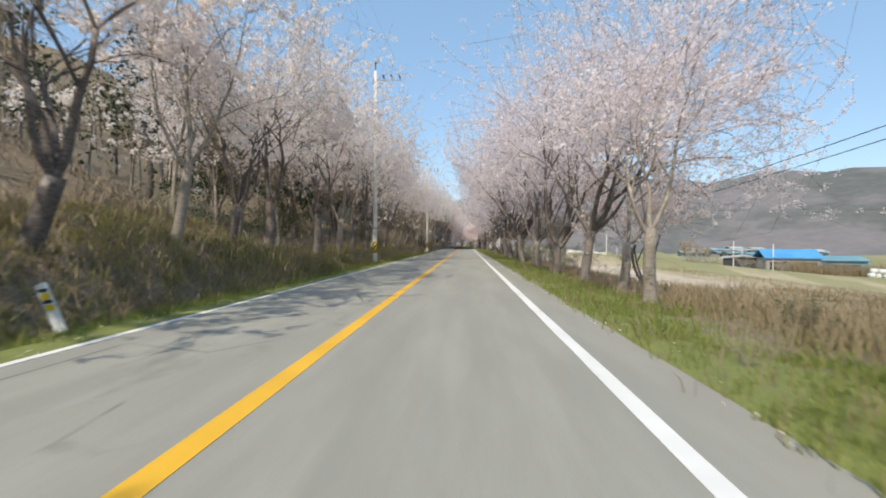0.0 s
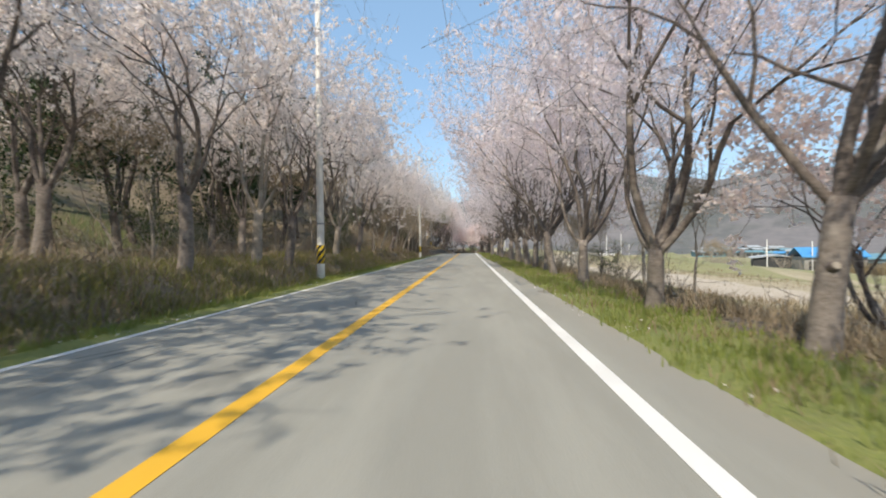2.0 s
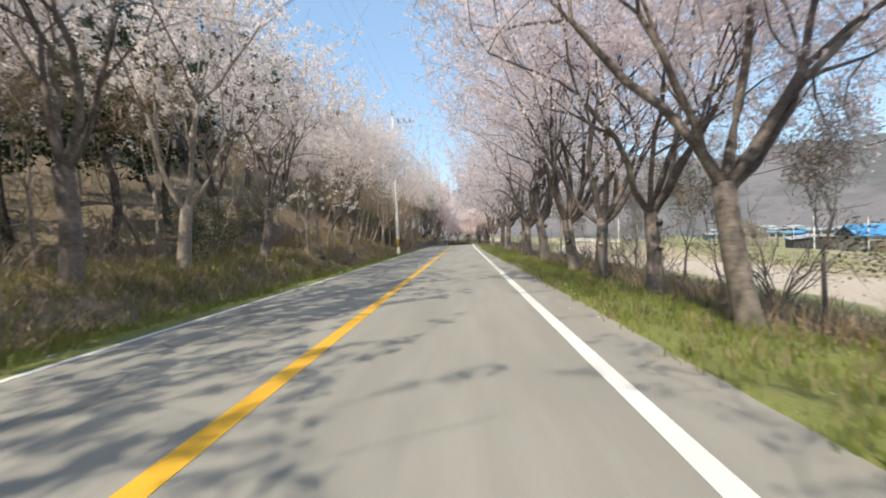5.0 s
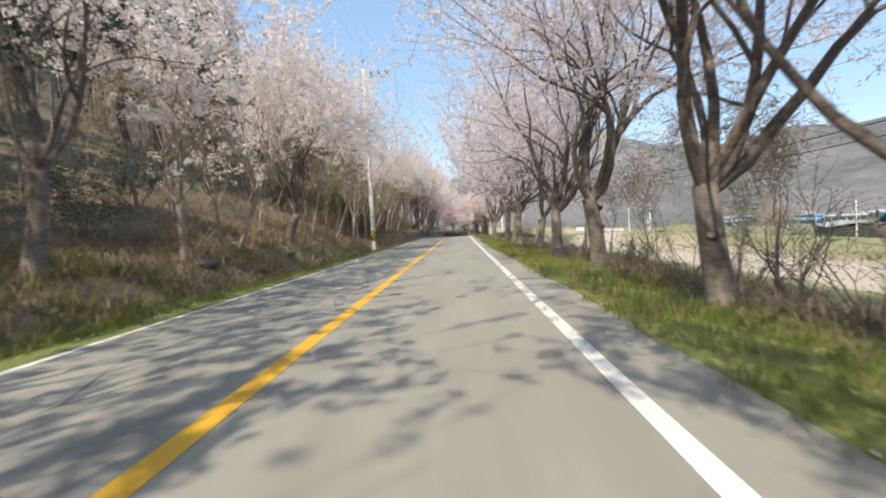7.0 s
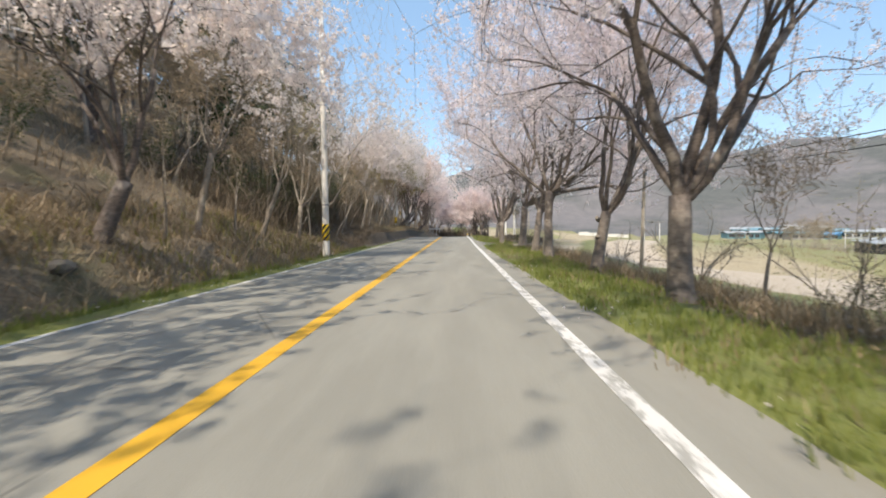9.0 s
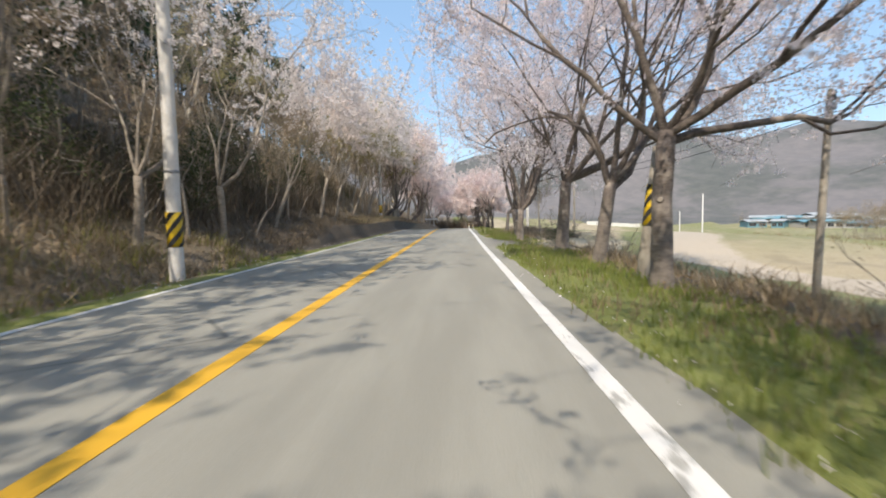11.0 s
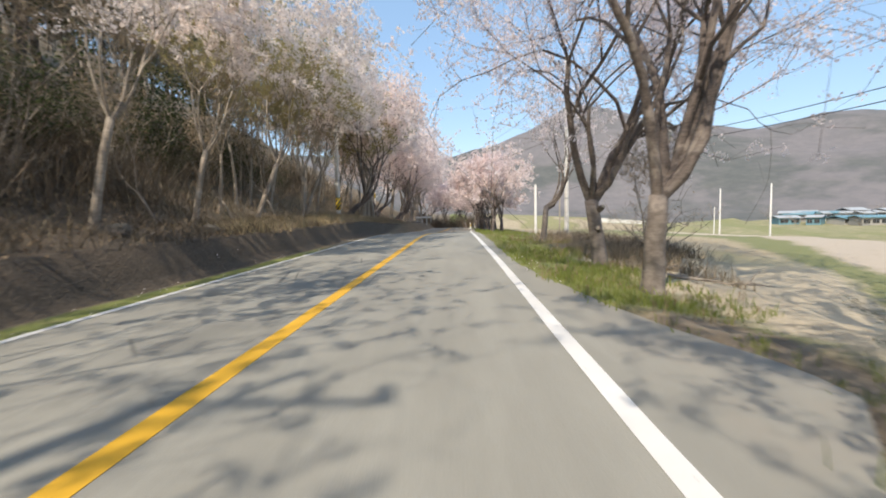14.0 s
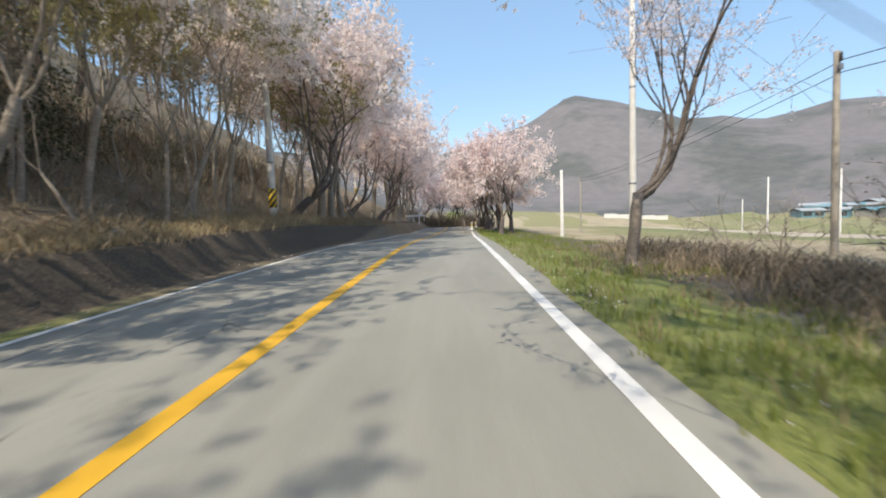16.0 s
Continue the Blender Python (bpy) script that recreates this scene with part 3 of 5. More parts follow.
LAB_R = "old cherry tree in pale pink blossom with dark mottled bark"
LAB_L = "cherry tree in creamy blossom leaning out from the bank"
KINDS = {
    "l0": tree_kind("cherry_tree", 53, LAB_L, "tree", M_BARK, M_BLOSSOM_L, bank_spec(limbs=[(0.3, 0.1, 1, 1.0), (0.85, 0.1, 0.5, 1.05), (-0.5, 0.3, 0.8, 0.9), (0.1, -0.7, 0.7, 0.9)]), 11000, 0.056, (0.22, 0.0)),
    "l1": tree_kind("cherry_tree", 67, LAB_L, "tree", M_BARK, M_BLOSSOM_L, bank_spec(trunk=1.6, radius=0.2, limb=2.5, limbs=[(-0.3, 0.0, 1, 1.0), (0.75, 0.3, 0.6, 1.05), (0.3, -0.8, 0.6, 0.9), (-0.6, 0.5, 0.6, 0.8)]), 15000, 0.056, (0.3, 0.1)),
    "l2": tree_kind("cherry_tree", 71, LAB_L, "tree", M_PALEBARK, M_BLOSSOM_L, bank_spec(trunk=2.3, limb=2.4, radius=0.14, limbs=[(0.15, 0.0, 1, 1.1), (0.7, -0.2, 0.7, 1.0), (-0.6, -0.2, 0.7, 0.8), (0.1, 0.8, 0.6, 0.7)]), 11000, 0.056, (0.15, -0.1)),
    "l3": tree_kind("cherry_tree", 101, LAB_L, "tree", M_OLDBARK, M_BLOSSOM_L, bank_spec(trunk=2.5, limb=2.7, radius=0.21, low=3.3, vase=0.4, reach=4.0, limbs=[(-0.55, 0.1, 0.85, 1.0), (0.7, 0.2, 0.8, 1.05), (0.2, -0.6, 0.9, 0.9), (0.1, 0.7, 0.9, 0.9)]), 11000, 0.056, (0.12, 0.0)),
    "l4": tree_kind("cherry_tree", 103, LAB_L, "tree", M_PALEBARK, M_BLOSSOM_L, bank_spec(trunk=2.2, limb=2.8, radius=0.2, low=3.2, vase=0.4, reach=4.0, limbs=[(-0.8, 0.0, 0.75, 1.05), (0.25, 0.1, 1, 1.1), (0.75, -0.3, 0.7, 0.9), (-0.1, 0.7, 0.8, 0.8)]), 11000, 0.056, (0.1, 0.0)),
    "h0": tree_kind("cherry_tree", 109, "slender cherry tree with a pale leaning trunk and creamy blossom", "tree", M_PALEBARK, M_BLOSSOM_L, bank_spec(trunk=2.9, limb=2.3, radius=0.11, low=3.9, vase=0.3, reach=3.8, limbs=[(0.75, 0.1, 0.6, 1.1), (-0.45, 0.2, 0.9, 1.0), (0.2, -0.6, 0.8, 0.9), (0.3, 0.6, 0.8, 0.8)], full=0.95), 15000, 0.054, (0.2, 0.0)),
    "h1": tree_kind("cherry_tree", 113, "slender cherry tree with a pale leaning trunk and creamy blossom", "tree", M_PALEBARK, M_BLOSSOM_L, bank_spec(trunk=2.5, limb=2.5, radius=0.10, low=3.6, vase=0.35, reach=3.8, limbs=[(0.45, 0.0, 0.9, 1.1), (-0.6, -0.1, 0.8, 1.0), (0.85, 0.2, 0.4, 0.9)], full=0.9), 11500, 0.054, (0.3, 0.05)),
    "h2": tree_kind("cherry_tree", 127, "half-bare cherry tree with pale arching branches over the road", "tree", M_PALEBARK, M_BLOSSOM_L, bank_spec(trunk=2.4, limb=2.9, radius=0.14, low=3.2, vase=0.3, reach=4.4, full=0.3, limbs=[(0.95, 0.2, 0.25, 1.3), (0.2, 0.0, 1, 1.0), (-0.6, 0.2, 0.7, 0.8), (0.7, -0.3, 0.75, 0.9)]), 4200, 0.05, (0.18, 0.0)),
    "thin": tree_kind("slender_tree", 83, "slender bare hillside tree with pale bark", "tree", M_PALEBARK, M_TWIG, cherry_spec(trunk=2.6, limb=2.0, radius=0.085, angle=26, levels=3, forks=(3, 3, 3), bloom_from=2, lift=0.5, cloud=0.3, strand=0.0, low=1.5, vase=0.8, reach=2.6, slim=0.07), 950, 0.24, (0.12, 0.05)),
    "thin2": tree_kind("slender_tree", 85, "slender bare hillside tree with pale bark", "tree", M_PALEBARK, M_TWIG, cherry_spec(trunk=1.8, limb=2.3, radius=0.075, angle=30, levels=3, forks=(2, 4, 3), bloom_from=2, lift=0.5, cloud=0.3, strand=0.0, low=1.5, vase=0.8, reach=2.6, slim=0.07), 900, 0.24, (0.25, -0.05)),
    "leaf": tree_kind("slender_tree", 89, "slender hillside tree coming into yellow-green leaf", "tree", M_PALEBARK, M_FLUSH, cherry_spec(trunk=2.4, limb=2.2, radius=0.09, angle=28, levels=4, forks=(3, 3, 3, 2), bloom_from=3, lift=0.5, cloud=0.1, strand=0.25, low=2.0, vase=0.6, reach=3.0), 4800, 0.055, (0.15, 0.0)),
    "far": tree_kind("cherry_tree", 61, LAB_L, "tree", M_PALEBARK, M_BLOSSOM_F, bank_spec(levels=4, trunk=1.6, forks=(3, 4, 3, 3), bloom_from=3, cloud=0.12, strand=0.26, low=1.5), 6200, 0.08, (0.12, 0.0)),
    "far2": tree_kind("cherry_tree", 63, LAB_L, "tree", M_BARK, M_BLOSSOM_F, bank_spec(levels=4, trunk=1.2, forks=(4, 3, 3, 3), bloom_from=3, cloud=0.12, strand=0.26, low=1.4, wobble=0.5), 6200, 0.08, (0.2, 0.1)),
    "pink": tree_kind("cherry_tree", 97, "full pink cherry tree at the bend of the road", "tree", M_BARK, M_PINK, cherry_spec(trunk=1.8, levels=4, forks=(4, 4, 3, 3), bloom_from=3, cloud=0.16, strand=0.3, low=1.8, vase=0.15, reach=4.2), 11000, 0.1),
}
USED = set()


def plant(kind, x, y, turn=0.0, size=1.0, group="", label=""):
    src = KINDS[kind]
    m = pose(x, y, land(x, y), 0, 0, turn) @ Matrix.Scale(size, 4)
    if kind in USED:
        ob = copy_thing(src, m)
        ob.matrix_basis = m
    else:
        ob = src
        ob.matrix_world = m
        USED.add(kind)
    return tagged(ob, label, group=group)


rng0 = random.Random(5)
# the big trees beside the lane: place, height of the fork, girth, lean, main limbs (direction and length)
RIGHT_ROW = [
    (6.3, 14.0, 1.9, 0.17, (0.0, 0.0), [(0.75, 0.1, 0.7, 1.0), (-0.2, 0.3, 1, 0.7), (-0.7, -0.1, 0.6, 0.6)]),
    (6.6, 17.2, 1.6, 0.16, (0.15, 0.0), [(0.5, 0.2, 0.9, 1.0), (-0.2, -0.1, 1, 1.0), (0.9, -0.3, 0.5, 0.8)]),
    (6.2, 20.2, 2.05, 0.195, (0.05, 0.0), [(-0.12, 0.05, 1, 1.15), (0.68, 0.1, 0.75, 1.1), (0.95, -0.3, 0.35, 1.0), (-0.7, 0.5, 0.7, 0.9), (0.0, -0.8, 0.8, 0.8)]),
    (6.12, 25.35, 1.45, 0.215, (0.05, 0.0), [(-0.52, 0.0, 0.9, 1.25), (0.5, -0.1, 0.9, 1.15), (0.1, 0.2, 1, 0.9), (0.85, 0.5, 0.5, 0.9), (-0.6, 0.5, 0.7, 0.8)]),
    (6.2, 32.5, 1.6, 0.215, (0.0, 0.0), [(-0.28, 0.1, 1, 1.15), (0.45, 0.0, 0.95, 1.15), (0.9, -0.2, 0.45, 1.0), (-0.8, 0.4, 0.6, 0.9), (0.1, -0.8, 0.8, 0.8)]),
    (5.9, 36.8, 2.2, 0.19, (-0.18, 0.0), [(-0.5, 0.1, 0.9, 1.1), (0.35, 0.1, 0.95, 1.05), (0.85, -0.3, 0.5, 0.9), (-0.8, -0.4, 0.6, 0.85)]),
    (6.2, 41.0, 1.9, 0.19, (0.1, 0.05), [(0.3, 0.2, 1, 1.1), (-0.6, 0.0, 0.8, 1.05), (0.8, -0.2, 0.6, 0.9), (-0.3, -0.8, 0.7, 0.8)]),
    (6.1, 44.9, 1.75, 0.205, (0.0, 0.0), [(-0.4, 0.0, 0.95, 1.15), (0.42, 0.1, 0.95, 1.15), (0.85, -0.4, 0.5, 0.95), (-0.75, 0.5, 0.6, 0.85)]),
    (6.1, 48.4, 2.0, 0.235, (-0.15, 0.0), [(-0.6, 0.0, 0.85, 1.15), (0.18, 0.1, 1, 1.1), (0.95, -0.15, 0.3, 1.15), (0.75, -0.4, 0.8, 1.05), (0.6, 0.5, 0.7, 0.9), (-0.6, -0.6, 0.7, 0.85)]),
    (6.2, 55.6, 2.15, 0.265, (0.02, 0.0), [(-0.38, 0.05, 0.95, 1.15), (0.1, 0.15, 1, 1.05), (0.6, 0.0, 0.75, 1.15), (0.95, 0.3, 0.35, 1.1), (0.75, -0.5, 0.7, 1.05), (-0.75, -0.5, 0.6, 0.85)]),
    (6.1, 61.3, 2.0, 0.245, (-0.03, 0.0), [(-0.22, 0.0, 1, 1.25), (0.1, 0.05, 1, 1.15), (0.6, 0.1, 0.8, 1.1), (0.92, -0.2, 0.35, 1.1), (0.7, -0.5, 0.75, 1.0), (-0.7, 0.5, 0.6, 0.8), (0.2, 0.7, 0.7, 0.8)]),
    (6.3, 67.5, 1.9, 0.2, (0.05, 0.0), [(-0.4, 0.2, 0.9, 1.05), (0.5, 0.0, 0.85, 1.0), (0.0, -0.6, 0.9, 0.8), (0.85, 0.4, 0.5, 0.8)]),
    (5.95, 73.5, 3.0, 0.21, (0.0, 0.0), [(0.0, 0.1, 1, 1.05), (0.88, 0.0, 0.5, 1.15), (-0.65, 0.3, 0.7, 1.0), (0.4, -0.6, 0.7, 0.8)]),
    (6.1, 78.0, 2.3, 0.205, (0.03, 0.0), [(-0.4, 0.1, 0.9, 1.05), (0.3, 0.0, 1, 1.1), (0.85, 0.1, 0.45, 1.15), (0.7, -0.4, 0.8, 1.05), (-0.6, -0.6, 0.7, 0.8)]),
    (6.07, 82.8, 2.75, 0.25, (0.03, 0.0), [(-0.28, 0.0, 1, 0.95), (0.2, 0.1, 1, 1.05), (0.8, 0.0, 0.5, 1.2), (0.9, -0.5, 0.35, 1.05), (0.6, -0.5, 0.8, 1.0)]),
    (5.5, 90.7, 1.75, 0.205, (0.05, 0.0), [(-0.38, 0.0, 0.95, 1.15), (0.42, 0.0, 0.95, 1.15), (0.1, 0.3, 1, 0.95), (0.85, -0.3, 0.55, 1.25), (0.75, 0.3, 0.8, 1.15), (1.0, 0.1, 0.4, 1.15), (0.9, 0.5, 0.7, 1.12)]),
    (6.0, 95.3, 1.9, 0.22, (-0.03, 0.0), [(-0.58, 0.0, 0.85, 1.2), (0.62, 0.0, 0.8, 1.2), (0.05, 0.3, 1, 1.0), (0.9, 0.3, 0.4, 1.15), (0.8, -0.4, 0.65, 1.1), (-0.2, -0.7, 0.8, 0.8)]),
    (6.35, 105.8, 1.8, 0.16, (0.05, 0.0), [(0.8, 0.0, 0.62, 1.3), (0.95, -0.3, 0.35, 1.1), (0.9, 0.4, 0.3, 1.05), (0.7, 0.2, 0.75, 0.95)]),
]
INNER = {78.0: -1.7, 82.8: -1.6, 90.7: -1.5, 95.3: -2.2, 105.8: 0.4}  # how far the low boughs lean out over the road
for i, (x, y, fork, girth, lean, limbs) in enumerate(RIGHT_ROW):
    young = girth < 0.18
    kind = "row" + str(i)
    if i > 1 and y < 100:  # boughs held out over the field
        limbs = limbs + [(0.9, 0.45, 0.42, 1.05), (0.85, -0.45, 0.5, 1.02)]
    spec = cherry_spec(trunk=fork + 0.25, radius=girth, limbs=limbs, lift=0.22, vase=0.22, limb=2.3 if young else 3.2, full=0.5 if young else 0.85, inner=INNER.get(y, -2.3), forks=(4, 3, 3, 3, 2), bloom_from=3, cloud=0.075, strand=0.2)
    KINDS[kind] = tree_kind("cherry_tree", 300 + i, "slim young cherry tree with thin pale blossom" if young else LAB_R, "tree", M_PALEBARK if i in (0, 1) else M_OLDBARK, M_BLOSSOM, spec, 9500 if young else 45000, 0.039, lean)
    tree = plant(kind, x, y, 0.0, 1.0, "cherry trees along the field side")
    for k in range((0, 2, 1, 1, 2)[i % 5]):  # sawn-off limbs on the trunk
        h = fork * (0.55 + 0.3 * k)
        w = radians(-122 + 44 * ((i * 7 + k * 3) % 4) / 3)
        c = Vector((lean[0] * h, lean[1] * h, h))
        d = Vector((math.cos(w), math.sin(w), 0.35)).normalized()
        verts, faces = [], []
        tube([c, c + d * (girth * 0.85), c + d * (girth * 0.95 + 0.02)], [girth * 0.42, girth * 0.33, girth * 0.27], 9, verts, faces)
        stub = part_mesh("pruned_stub", mesh_of("pruned_stub", verts, faces, M_BARK, True), tree)
        bm = bmesh.new()
        bmesh.ops.create_cone(bm, cap_ends=True, segments=9, radius1=girth * 0.26, radius2=girth * 0.24, depth=0.012, matrix=Matrix.Translation(c + d * (girth * 0.95 + 0.023)) @ d.to_track_quat('Z', 'Y').to_matrix().to_4x4())
        part("cut_face", bm, M_CUT, stub, "pale sawn wood face")
for i, (x, y) in enumerate([(6.0, 133), (7.6, 139), (5.6, 142), (7.2, 146), (5.8, 147), (8.0, 152), (5.2, 156), (7.5, 161), (4.0, 167), (6.5, 173), (8.5, 179), (3.5, 186), (7.0, 192), (0.0, 193), (-4.0, 198), (3.0, 203)]):
    plant("pink", x, y, rng0.uniform(0, 360), rng0.uniform(0.8, 0.98) * (1.25 if y > 175 else 1.0), "pink cherry trees at the bend")
LEFT_ROW = [5.5, 10.3, 14.8, 18.3, 21.6, 27.4, 32.3, 35.4, 39.5, 44.0, 49.8, 54.7, 58.6, 62.9, 67.4, 72.0, 76.4, 80.8, 86.0, 92.8, 97.6]
HILL_KIND = {58.6: "h1", 62.9: "l1", 67.4: "h0", 72.0: "h1", 76.4: "h2", 80.8: "h2", 86.0: "h1", 92.8: "h0", 97.6: "h0"}
for i, y in enumerate(LEFT_ROW):
    kind = HILL_KIND.get(y) or (("l4", "l3", "l3")[i % 3] if 19 < y < 51 else ("l0", "l1", "l2")[i % 3])
    plant(kind, -6.4 + rng0.uniform(-0.3, 0.2), y, rng0.uniform(-35, 35) * (0.5 if y > 58 else 1.0), rng0.uniform(0.92, 1.1), "cherry trees on the bank")
y = 118.0
while y < 190:
    plant(rng0.choice(["far", "far2", "far", "l2"]), -6.3 + road_bend(y) + rng0.uniform(-1.2, 0.5), y, rng0.uniform(-110, 110), rng0.uniform(1.4, 1.75), "cherry trees on the bank")
    y += rng0.uniform(2.8, 4.2)


# ---- the wooded hillside ----
def pine_kind():
    rng = np.random.default_rng(131)
    top = thing("pine_tree", Matrix(), "dark green pine with an uneven crown on the hillside", "tree")
    verts, faces, tips = [], [], []
    pts = [Vector((0.25 * math.sin(i * 0.9), 0.2 * math.cos(i * 1.3), -0.3 + i * 1.15)) for i in range(11)]
    tube(pts, [0.2 * (1 - i / 11.5) + 0.02 for i in range(11)], 7, verts, faces)
    for i in range(46):
        h = 3.2 + 7.8 * (i / 46) ** 0.9
        k = min(int(h / 1.15), 9)
        p = pts[k].lerp(pts[k + 1], (h + 0.3) / 1.15 - k if k < 9 else 0.8)
        w = i * 2.4 + rng.normal(0, 0.3)
        ln = (0.6 + 2.3 * (1 - (h - 3.2) / 8.4)) * rng.uniform(0.65, 1.2)
        d = Vector((math.cos(w), math.sin(w), 0.25))
        q = [p, p + d * ln * 0.5 + Vector((0, 0, 0.05)), p + d * ln + Vector((0, 0, 0.25))]
        tube(q, [0.035, 0.025, 0.01], 4, verts, faces)
        for u in (0.45, 0.7, 0.9, 1.05):
            tips.append(tuple(p + d * ln * u + Vector((0, 0, 0.15))))
    part_mesh("trunk", mesh_of("trunk", verts, faces, M_BARK, True), top)
    v, f = scatter_leaves(np.array(tips), 17, 0.26, 0.14, rng)
    part_mesh("crown", mesh_of("crown", v.tolist(), f.tolist(), M_PINE), top)
    return top


KINDS["pine"] = pine_kind()
rng1 = random.Random(17)
for x, y in [(-15, 46), (-17, 51), (-15.5, 57), (-17, 62), (-15.5, 67), (-18, 69), (-15, 74), (-18, 78), (-20, 82), (-19, 93), (-21, 98), (-17, 104), (-14, 112), (-18, 120), (-22, 55), (-23, 72), (-24, 90), (-25, 108), (-22, 36), (-13.6, 100), (-14.8, 95), (-15.5, 105), (-10.5, 79), (-13.0, 84)]:
    plant("pine", x + rng1.uniform(-0.8, 0.8), y + rng1.uniform(-1, 1), rng1.uniform(0, 360), rng1.uniform(0.8, 1.15), "pines on the hillside")
for i in range(72):
    y = -14 + 156 * (i + rng1.random()) / 72
    x = -8.3 - 10.5 * rng1.random() ** 1.4
    if 23 < y < 46 and x > -14:
        x -= 8
    if (46 < y < 78 and rng1.random() < 0.25) or (y < 52 and rng1.random() < 0.65):
        continue
    k = "leaf" if (y > 98 and rng1.random() < 0.45) or rng1.random() < 0.12 else rng1.choice(["thin", "thin2"])
    plant(k, x, y, rng1.uniform(0, 360), rng1.uniform(0.7, 1.2), "slender trees on the hillside")
for i in range(20):
    plant(("leaf", "h1", "thin", "leaf", "h0")[i % 5], -5.9 - 1.9 * rng1.random() - (1.9 if i in (10, 11) else 0.0), 100.5 + 1.35 * i, rng1.uniform(-40, 40), rng1.uniform(0.95, 1.3), "slender trees on the hillside")
for i in range(22):
    y = 72 + 0.9 * i + (14 if i > 12 else 0)
    plant(("thin", "thin2", "thin")[i % 3], -9.0 - 5.0 * rng1.random(), y, rng1.uniform(0, 360), rng1.uniform(1.0, 1.4), "slender trees on the hillside")
for i, (x, y) in enumerate([(-11.0, 27.5), (-10.2, 31.5), (-12.5, 33.0), (-9.6, 37.5), (-12.0, 39.0), (-10.0, 42.5), (-13.5, 43.5), (-15.0, 36.0), (-13.0, 29.0), (-9.0, 46.5), (-11.0, 48.5), (-8.6, 50.5)]):
    plant(("l3", "thin", "thin2", "l3")[i % 4], x, y, rng1.uniform(0, 360), rng1.uniform(0.9, 1.15), "trees round the clearing", ("cherry tree in thin blossom at the shady clearing", "slender bare tree at the shady clearing")[i % 4 in (1, 2)])
for x, y in [(-11.5, 47.5), (-12.0, 52.0), (-13.0, 42.0), (-15.5, 33.0), (-16.5, 39.0)]:
    plant("pine", x, y, rng1.uniform(0, 360), rng1.uniform(0.75, 1.0), "pines on the hillside")
for y in (57.0, 60.4, 65.5, 69.8, 73.4, 76.2, 79.0, 83.0, 88.5, 90.5, 95.6, 100.2, 104.5):
    plant(rng1.choice(["thin", "thin2"]), -5.9 - 0.9 * rng1.random(), y, rng1.uniform(0, 360), rng1.uniform(0.65, 0.95), "slender trees on the hillside")


def far_woods(name, seed, count, material, bark, x0, x1, y0, y1, h, label, needle=(0.17, 0.8)):
    """Close-standing trees high on the slope, grown as one mesh."""
    rng = np.random.default_rng(seed)
    verts, faces, tips = [], [], []
    for i in range(count):
        x, y = rng.uniform(x0, x1), rng.uniform(y0, y1)
        z, hh = land(x, y), h * rng.uniform(0.7, 1.2)
        p = Vector((x, y, z - 0.3))
        tube([p, p + Vector((rng.normal(0, 0.2), rng.normal(0, 0.2), hh * 0.5)), p + Vector((rng.normal(0, 0.5), rng.normal(0, 0.5), hh))], [0.11, 0.08, 0.02], 4, verts, faces)
        for k in range(16):
            u = rng.uniform(0.25, 1.0)
            sp = (1.15 - u) * h * 0.28
            tips.append((x + rng.normal(0, sp), y + rng.normal(0, sp), z + hh * u))
    n = len(faces)
    v, f = scatter_leaves(np.array(tips), 9, 0.4, needle[0], rng, slim=needle[1])
    k = len(verts)
    me = mesh_of(name, verts + v.tolist(), faces + (f + k).tolist(), bark)
    me.materials.append(material)
    me.polygons.foreach_set("material_index", [0] * n + [1] * len(f))
    return tagged(new(name, me), label, "woods", kind="stuff")


far_woods("hill_woods", 401, 190, M_TWIG, M_PALEBARK, -42, -17, 4, 150, 8.0, "leafless brown woods on the upper slope", (0.5, 0.05))
far_woods("hill_pines", 402, 110, M_PINE, M_BARK, -44, -19, 22, 150, 9.0, "dark pines among the woods on the upper slope")


# ---- grass, weeds and brush ----
def blades(name, spots, per, height, width, spread, material, label, category, seed, lean=0.35):
    """Thin bent blades: two four-sided pieces each, in tufts."""
    rng = np.random.default_rng(seed)
    base = np.array([(x, y, land(x, y)) for x, y in spots])
    c = np.repeat(base, per, axis=0)
    n = len(c)
    c[:, :2] += rng.normal(0, spread, (n, 2))
    h = height * rng.uniform(0.45, 1.25, n)
    tuft = np.repeat(rng.uniform(0.6, 1.35, len(base)), per)
    h *= tuft
    a = rng.uniform(0, 2 * np.pi, n)
    w = width * rng.uniform(0.6, 1.3, n)
    side = np.stack([np.cos(a), np.sin(a), np.zeros(n)], 1) * w[:, None]
    tip = np.stack([rng.normal(0, lean, n) * h, rng.normal(0, lean, n) * h, h], 1)
    low = c + np.array([0, 0, -0.04])
    mid = c + tip * np.array([0.35, 0.35, 0.6])
    v = np.stack([low - side, low + side, mid + side * 0.7, mid - side * 0.7, c + tip], 1).reshape(-1, 3)
    k = 5 * np.arange(n)[:, None]
    quads = (k + np.array([[0, 1, 2, 3]])).tolist()
    tris = (k + np.array([[3, 2, 4]])).tolist()
    me = mesh_of(name, v.tolist(), quads + tris, material)
    return tagged(new(name, me), label, category, kind="stuff")


rg = random.Random(29)


